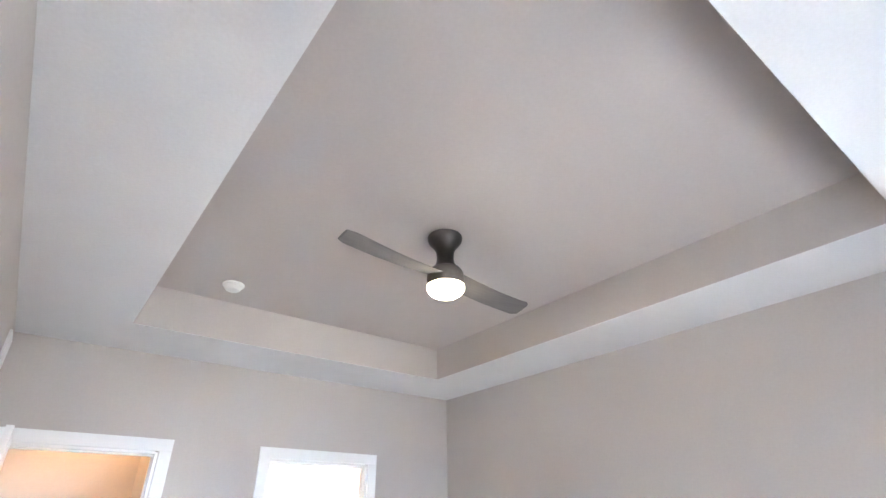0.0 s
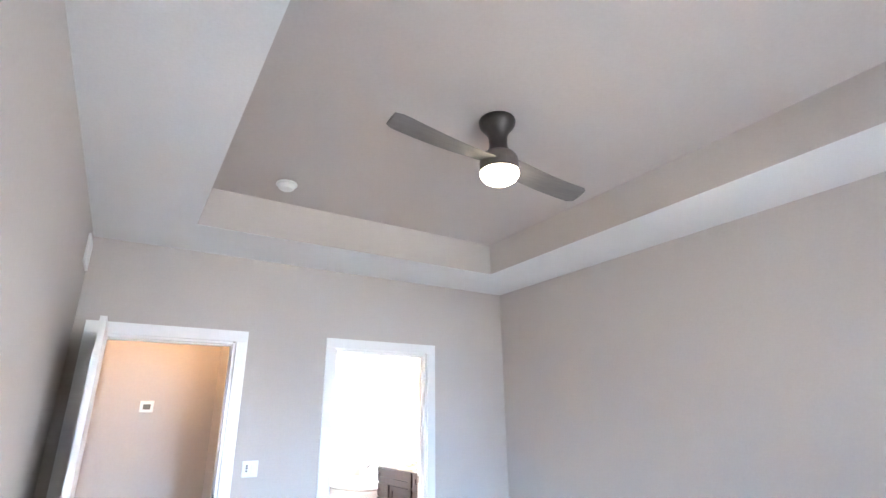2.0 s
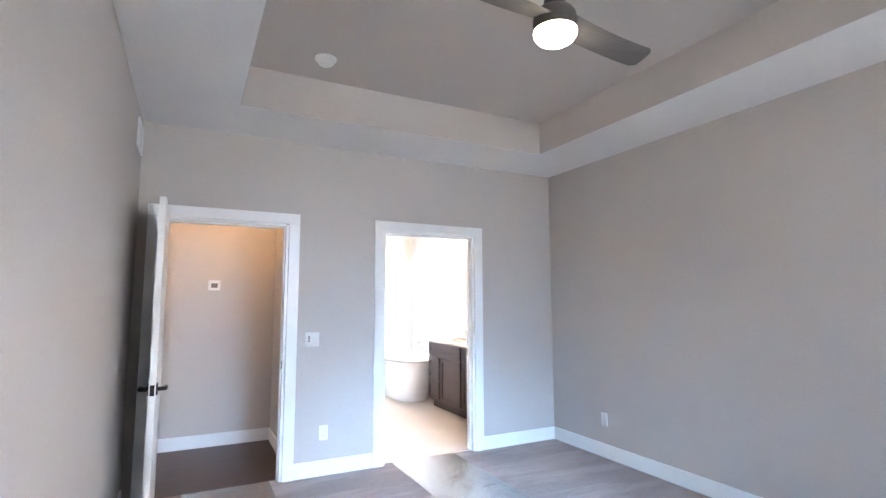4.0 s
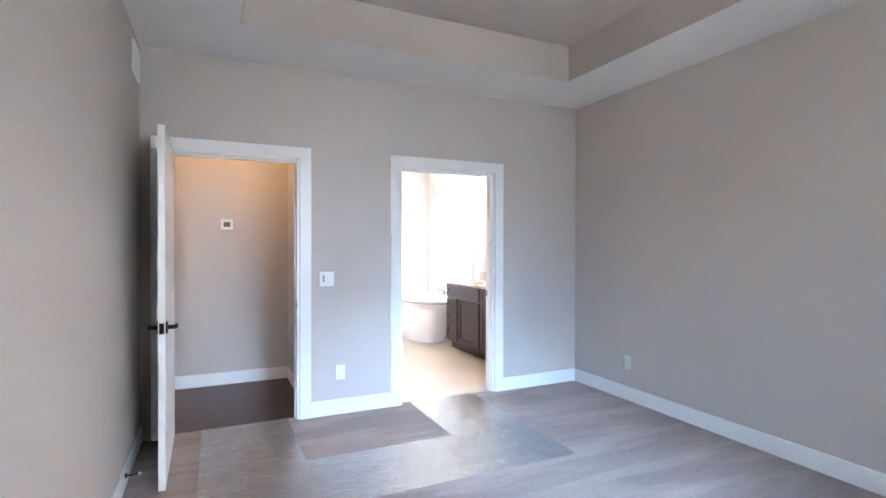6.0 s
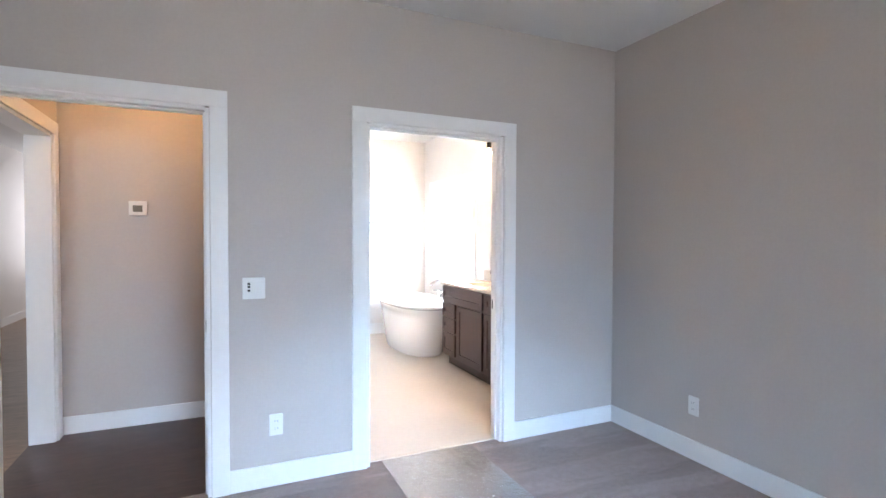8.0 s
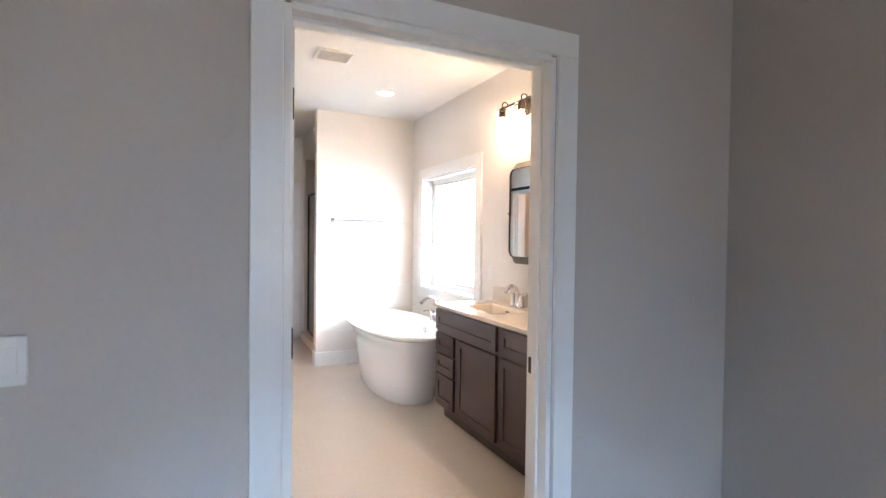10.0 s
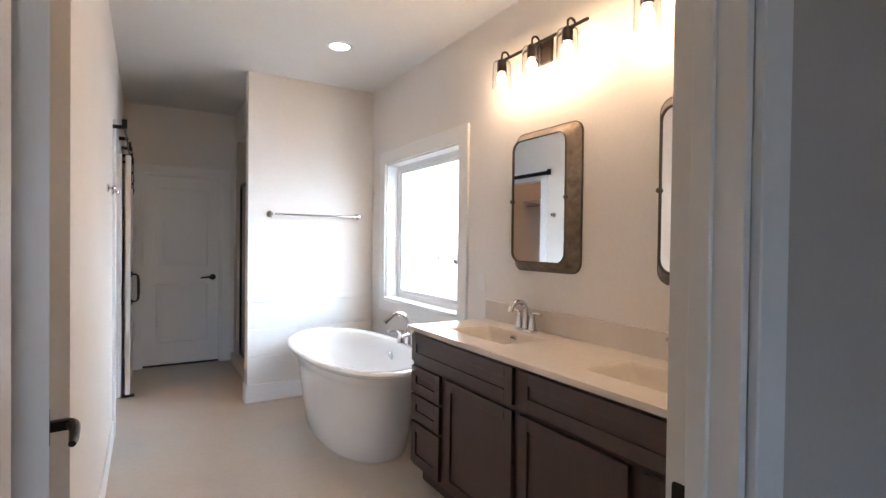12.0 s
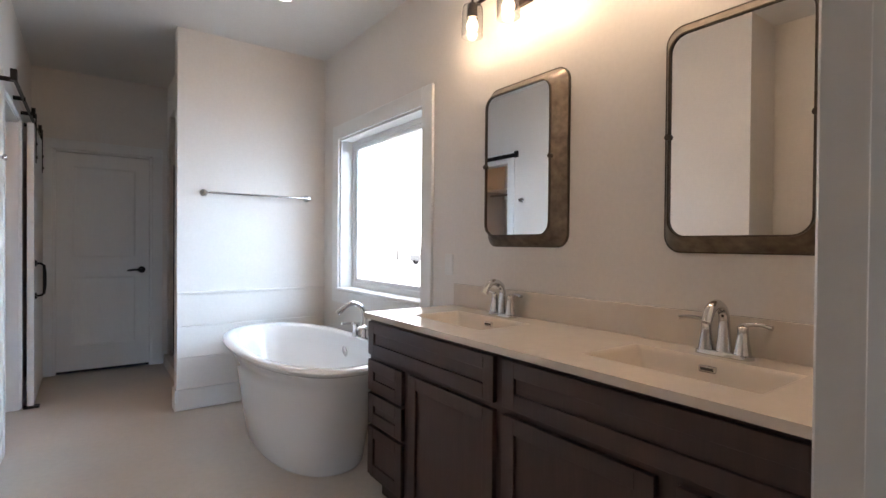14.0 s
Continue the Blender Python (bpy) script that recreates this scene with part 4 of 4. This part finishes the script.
tf = thing("tub_faucet", "polished chrome arched tub filler with a flat lever handle", "faucet", pose(-0.105, 2.80, RZ - 0.004))
part("spout", tube([Vector((0.0, 0, 0)), Vector((0.0, 0, 0.04)), Vector((0.0, 0, 0.13))] + arc((-0.080, 0.015, 0.150), 0.080, 0, 128, 12, (1, 0, 0), (0, 0, 1)) + [Vector((-0.178, 0.03, 0.170))], 0.015, 14, None, [0.026, 0.020, 0.016] + [0.015] * 13 + [0.019]), CHROME, tf, "", 50)
part("body", lathe([(0, 0), (0.030, 0), (0.026, 0.02), (0.020, 0.055), (0.024, 0.075), (0.020, 0.090), (0, 0.094)], 24, at=(-0.02, 0.085, 0)), CHROME, tf, "", 40)
part("lever", rings(bmesh.new(), [[Vector((-0.02 + a, 0.085 + 0.25 * a + u * w, 0.088 + h + v * 0.006)) for u, v in ((-1, -1), (1, -1), (1, 1), (-1, 1))] for a, w, h in ((0.02, 0.018, 0.0), (-0.03, 0.022, 0.006), (-0.09, 0.017, 0.012), (-0.115, 0.010, 0.010))]), CHROME, tf, "flat chrome lever")
part("hand_shower", tube([(-0.005, -0.085, 0), (-0.005, -0.085, 0.045), (-0.015, -0.088, 0.075), (-0.055, -0.095, 0.092), (-0.10, -0.10, 0.085)], 0.012, 12, None, [0.020, 0.014, 0.012, 0.012, 0.010]), CHROME, tf, "", 40)
part("deck_plate", rings(bmesh.new(), [[(u * k - 0.008, v * k, z) for u, v in rounded(0.058, 0.26, 0.027, 6)] for z, k in ((0, 1), (0.008, 1), (0.011, 0.94))]), CHROME, tf, "", 40)

# towel bar
tb = thing("towel_bar", "polished chrome towel bar on the partition above the tub", "towel bar", pose(-0.475, PY, 1.572))
part("bar", tube([(-0.386, -0.058, 0), (0.386, -0.058, 0)], 0.0085, 12), CHROME, tb, "", 40)
for s in (-1, 1):
    part("post", lathe([(0, 0), (0.027, 0), (0.027, -0.008), (0.018, -0.014), (0.011, -0.022), (0.011, -0.048), (0.017, -0.054), (0.017, -0.066), (0.010, -0.074), (0, -0.075)], 24, at=(s * 0.386, 0, 0), axis="y"), CHROME, tb, "", 40)


def robe_hook(m):
    h = thing("robe_hook", "polished chrome robe hook on the bath wall", "robe hook", m, "robe hooks")
    part("rose", lathe([(0, 0), (0.025, 0), (0.025, 0.007), (0.014, 0.012), (0, 0.013)], 20, axis="x"), CHROME, h, "", 40)
    part("peg", lathe([(0, 0.010), (0.008, 0.010), (0.008, 0.024), (0.017, 0.031), (0.019, 0.037), (0.012, 0.044), (0, 0.045)], 20, axis="x"), CHROME, h, "", 40)
    return h


h1 = robe_hook(pose(BL, 3.00, 1.640))
copy_thing(h1, pose(BL, 3.46, 1.655))

# ---- sliding barn door ----
bdoor = thing("barn_door", "white sliding barn door on a black rail, pushed open", "sliding door", pose(-1.905, 4.55, 0.02))
part("slab", boxes((0.004, 0.044, 0, 0.90, 0, 2.035), bevel=0.003), DOOR, bdoor)
for y in (0.12, 0.78):
    part("hanger_strap", boxes((0.045, 0.051, y - 0.02, y + 0.02, 1.765, 2.125), bevel=0.001), BLACK, bdoor, "black hanger strap")
    part("roller", lathe([(0, 0.0), (0.038, 0.0), (0.038, 0.022), (0, 0.022)], 24, at=(0.022, y, 2.130), axis="x"), BLACK, bdoor, "", 40)
    for z in (1.805, 1.905):
        part("bolt", lathe([(0, 0.051), (0.010, 0.051), (0.009, 0.057), (0, 0.058)], 12, at=(0, y, z), axis="x"), BLACK, bdoor)
part("pull", tube([(0.044, 0.08, 0.785), (0.080, 0.08, 0.788), (0.096, 0.08, 0.802), (0.100, 0.08, 0.86), (0.100, 0.08, 0.95), (0.096, 0.08, 1.008), (0.080, 0.08, 1.022), (0.044, 0.08, 1.025)], 0.009, 10, None, [0.008, 0.008, 0.009, 0.0115, 0.0115, 0.009, 0.008, 0.008]), BLACK, bdoor, "black bar pull", 40)
for z in (0.785, 1.025):
    part("pull_rose", lathe([(0, 0.044), (0.026, 0.044), (0.024, 0.051), (0.012, 0.058), (0, 0.058)], 18, at=(0, 0.08, z), axis="x"), BLACK, bdoor, "", 40)
part("floor_guide", boxes((-0.015, 0.075, -0.012, 0.05, -0.018, -0.004), bevel=0.002), BLACK, bdoor, "black floor guide")
rail = thing("barn_door_rail", "black flat barn door rail on the bath wall", "door rail", pose(BL, 3.46, 2.100))
part("rail", boxes((0.064, 0.071, 0, 2.06, -0.02, 0.02), bevel=0.001), BLACK, rail)
for y in (0.10, 0.55, 1.0, 1.45, 1.90):
    part("standoff", lathe([(0, 0), (0.013, 0), (0.013, 0.064), (0, 0.064)], 14, at=(0, y, 0), axis="x"), BLACK, rail, "", 40)
    part("bolt_head", lathe([(0, 0.071), (0.013, 0.071), (0.011, 0.078), (0, 0.079)], 12, at=(0, y, 0), axis="x"), BLACK, rail)
for y in (0.02, 1.94):
    part("end_stop", boxes((0.055, 0.084, y - 0.018, y + 0.018, -0.024, 0.036), bevel=0.002), BLACK, rail)

# closet shelves seen in the mirror
for z in (1.02, 1.98):
    sh = thing("closet_shelf", "white closet shelf with a hanging rod", "shelf", pose(-3.56, 2.5, z), "closet shelves")
    part("board", boxes((0.001, 0.36, 0.001, 2.95, 0, 0.019), bevel=0.002), SHELF, sh)
    part("cleat", boxes((0.001, 0.02, 0.001, 2.95, -0.09, 0), bevel=0.002), SHELF, sh)
    part("rod", tube([(0.28, 0.002, -0.06), (0.28, 2.95, -0.06)], 0.016, 12), CHROME, sh, "", 40)

# shower screen with a black frame
ss = thing("shower_screen", "clear glass shower door in a black frame", "shower door", pose(-0.86, 0, 0.11))
Y0, Y1, ZT = PY + T + 0.004, 5.35, 1.84
part("frame", boxes((-0.014, 0.014, Y0, Y0 + 0.028, 0, ZT), (-0.014, 0.014, Y1 - 0.028, Y1, 0, ZT), (-0.014, 0.014, Y0 + 0.028, Y1 - 0.028, 0, 0.028), (-0.014, 0.014, Y0 + 0.028, Y1 - 0.028, ZT - 0.028, ZT), bevel=0.004), BLACK, ss)
gl = part("glass", boxes((-0.003, 0.003, Y0 + 0.027, Y1 - 0.027, 0.027, ZT - 0.027)), SHOWER_GLASS, ss, "clear glass")
gl.visible_shadow = False
part("pull", tube([(-0.014, Y0 + 0.12, 0.85), (-0.05, Y0 + 0.12, 0.86), (-0.05, Y0 + 0.12, 1.08), (-0.014, Y0 + 0.12, 1.09)], 0.008, 10), BLACK, ss, "", 40)
fill = boxes((-0.90, -0.79, 5.355, 5.448, 0.11, 2.418))
solid("shower_jamb", fill, TILE, "tan tile jamb at the shower opening", "shower wall")

# ---- outside the bath window ----
car = thing("parked_car", "grey hatchback parked on the pale ground outside", "car", pose(22.1, 34.2, -0.45, 0, 0, 25))
side = [(-2.1, 0.35), (-2.12, 0.75), (-1.9, 0.95), (-1.0, 1.02), (-0.35, 1.48), (0.9, 1.50), (1.7, 1.05), (2.05, 0.95), (2.1, 0.40), (1.7, 0.28), (-1.7, 0.28)]
part("body", rings(bmesh.new(), [[(x, y, z - (0.04 if abs(y) > 0.8 else 0)) for x, z in side] for y in (-0.86, -0.78, 0.78, 0.86)]), CAR_PAINT, car)
for s in (-1, 1):
    part("side_window", rings(bmesh.new(), [[(x, s * (0.862 + e), z - 0.04) for x, z in ((-0.85, 1.05), (-0.28, 1.42), (0.85, 1.44), (1.45, 1.08))] for e in (0, 0.006)]), CAR_GLASS, car)
    for x in (-1.35, 1.35):
        wheel = part("wheel", lathe([(0, -0.1), (0.32, -0.1), (0.34, -0.06), (0.34, 0.06), (0.32, 0.1), (0, 0.1)], 24, at=(x, s * 0.80, 0.34), axis="y"), RUBBER, car, "black tyre", 40)
        part("rim", lathe([(0, -0.105), (0.20, -0.105), (0.19, -0.02), (0.19, 0.02), (0.20, 0.105), (0, 0.105)], 18, at=(x, s * 0.80, 0.34), axis="y"), CHROME, wheel, "silver rim", 40)
part("windscreen", rings(bmesh.new(), [[(x, y, z + e) for x, z, y in ((-0.98, 1.03, -0.66), (-0.40, 1.45, -0.58), (-0.40, 1.45, 0.58), (-0.98, 1.03, 0.66))] for e in (0.01, 0.016)]), CAR_GLASS, car)

bush = thing("young_tree", "thin young tree on the far pale ground", "tree", pose(24.5, 44, -0.45))
part("trunk", tube([(0, 0, 0), (0.03, 0.02, 0.9), (-0.02, 0.05, 1.8), (0.02, 0.02, 2.6)], 0.06, 8, None, [0.09, 0.06, 0.045, 0.02]), BARK, bush, "", 50)
bm = bmesh.new()
rng = random.Random(7)
for k in range(420):
    a, r, z = rng.uniform(0, math.tau), 0.85 * rng.random() ** 0.6, rng.uniform(0, 1)
    p = Vector((r * math.cos(a) * (1 - 0.5 * z), r * math.sin(a) * (1 - 0.5 * z), 1.1 + 1.9 * z))
    q = Euler((rng.uniform(0, 6), rng.uniform(0, 6), rng.uniform(0, 6))).to_matrix()
    bm.faces.new([bm.verts.new(p + q @ Vector(v)) for v in ((-0.07, 0, 0), (0, 0.035, 0.01), (0.08, 0, 0), (0, -0.035, 0.01))])
part("crown", bm, LEAF, bush)
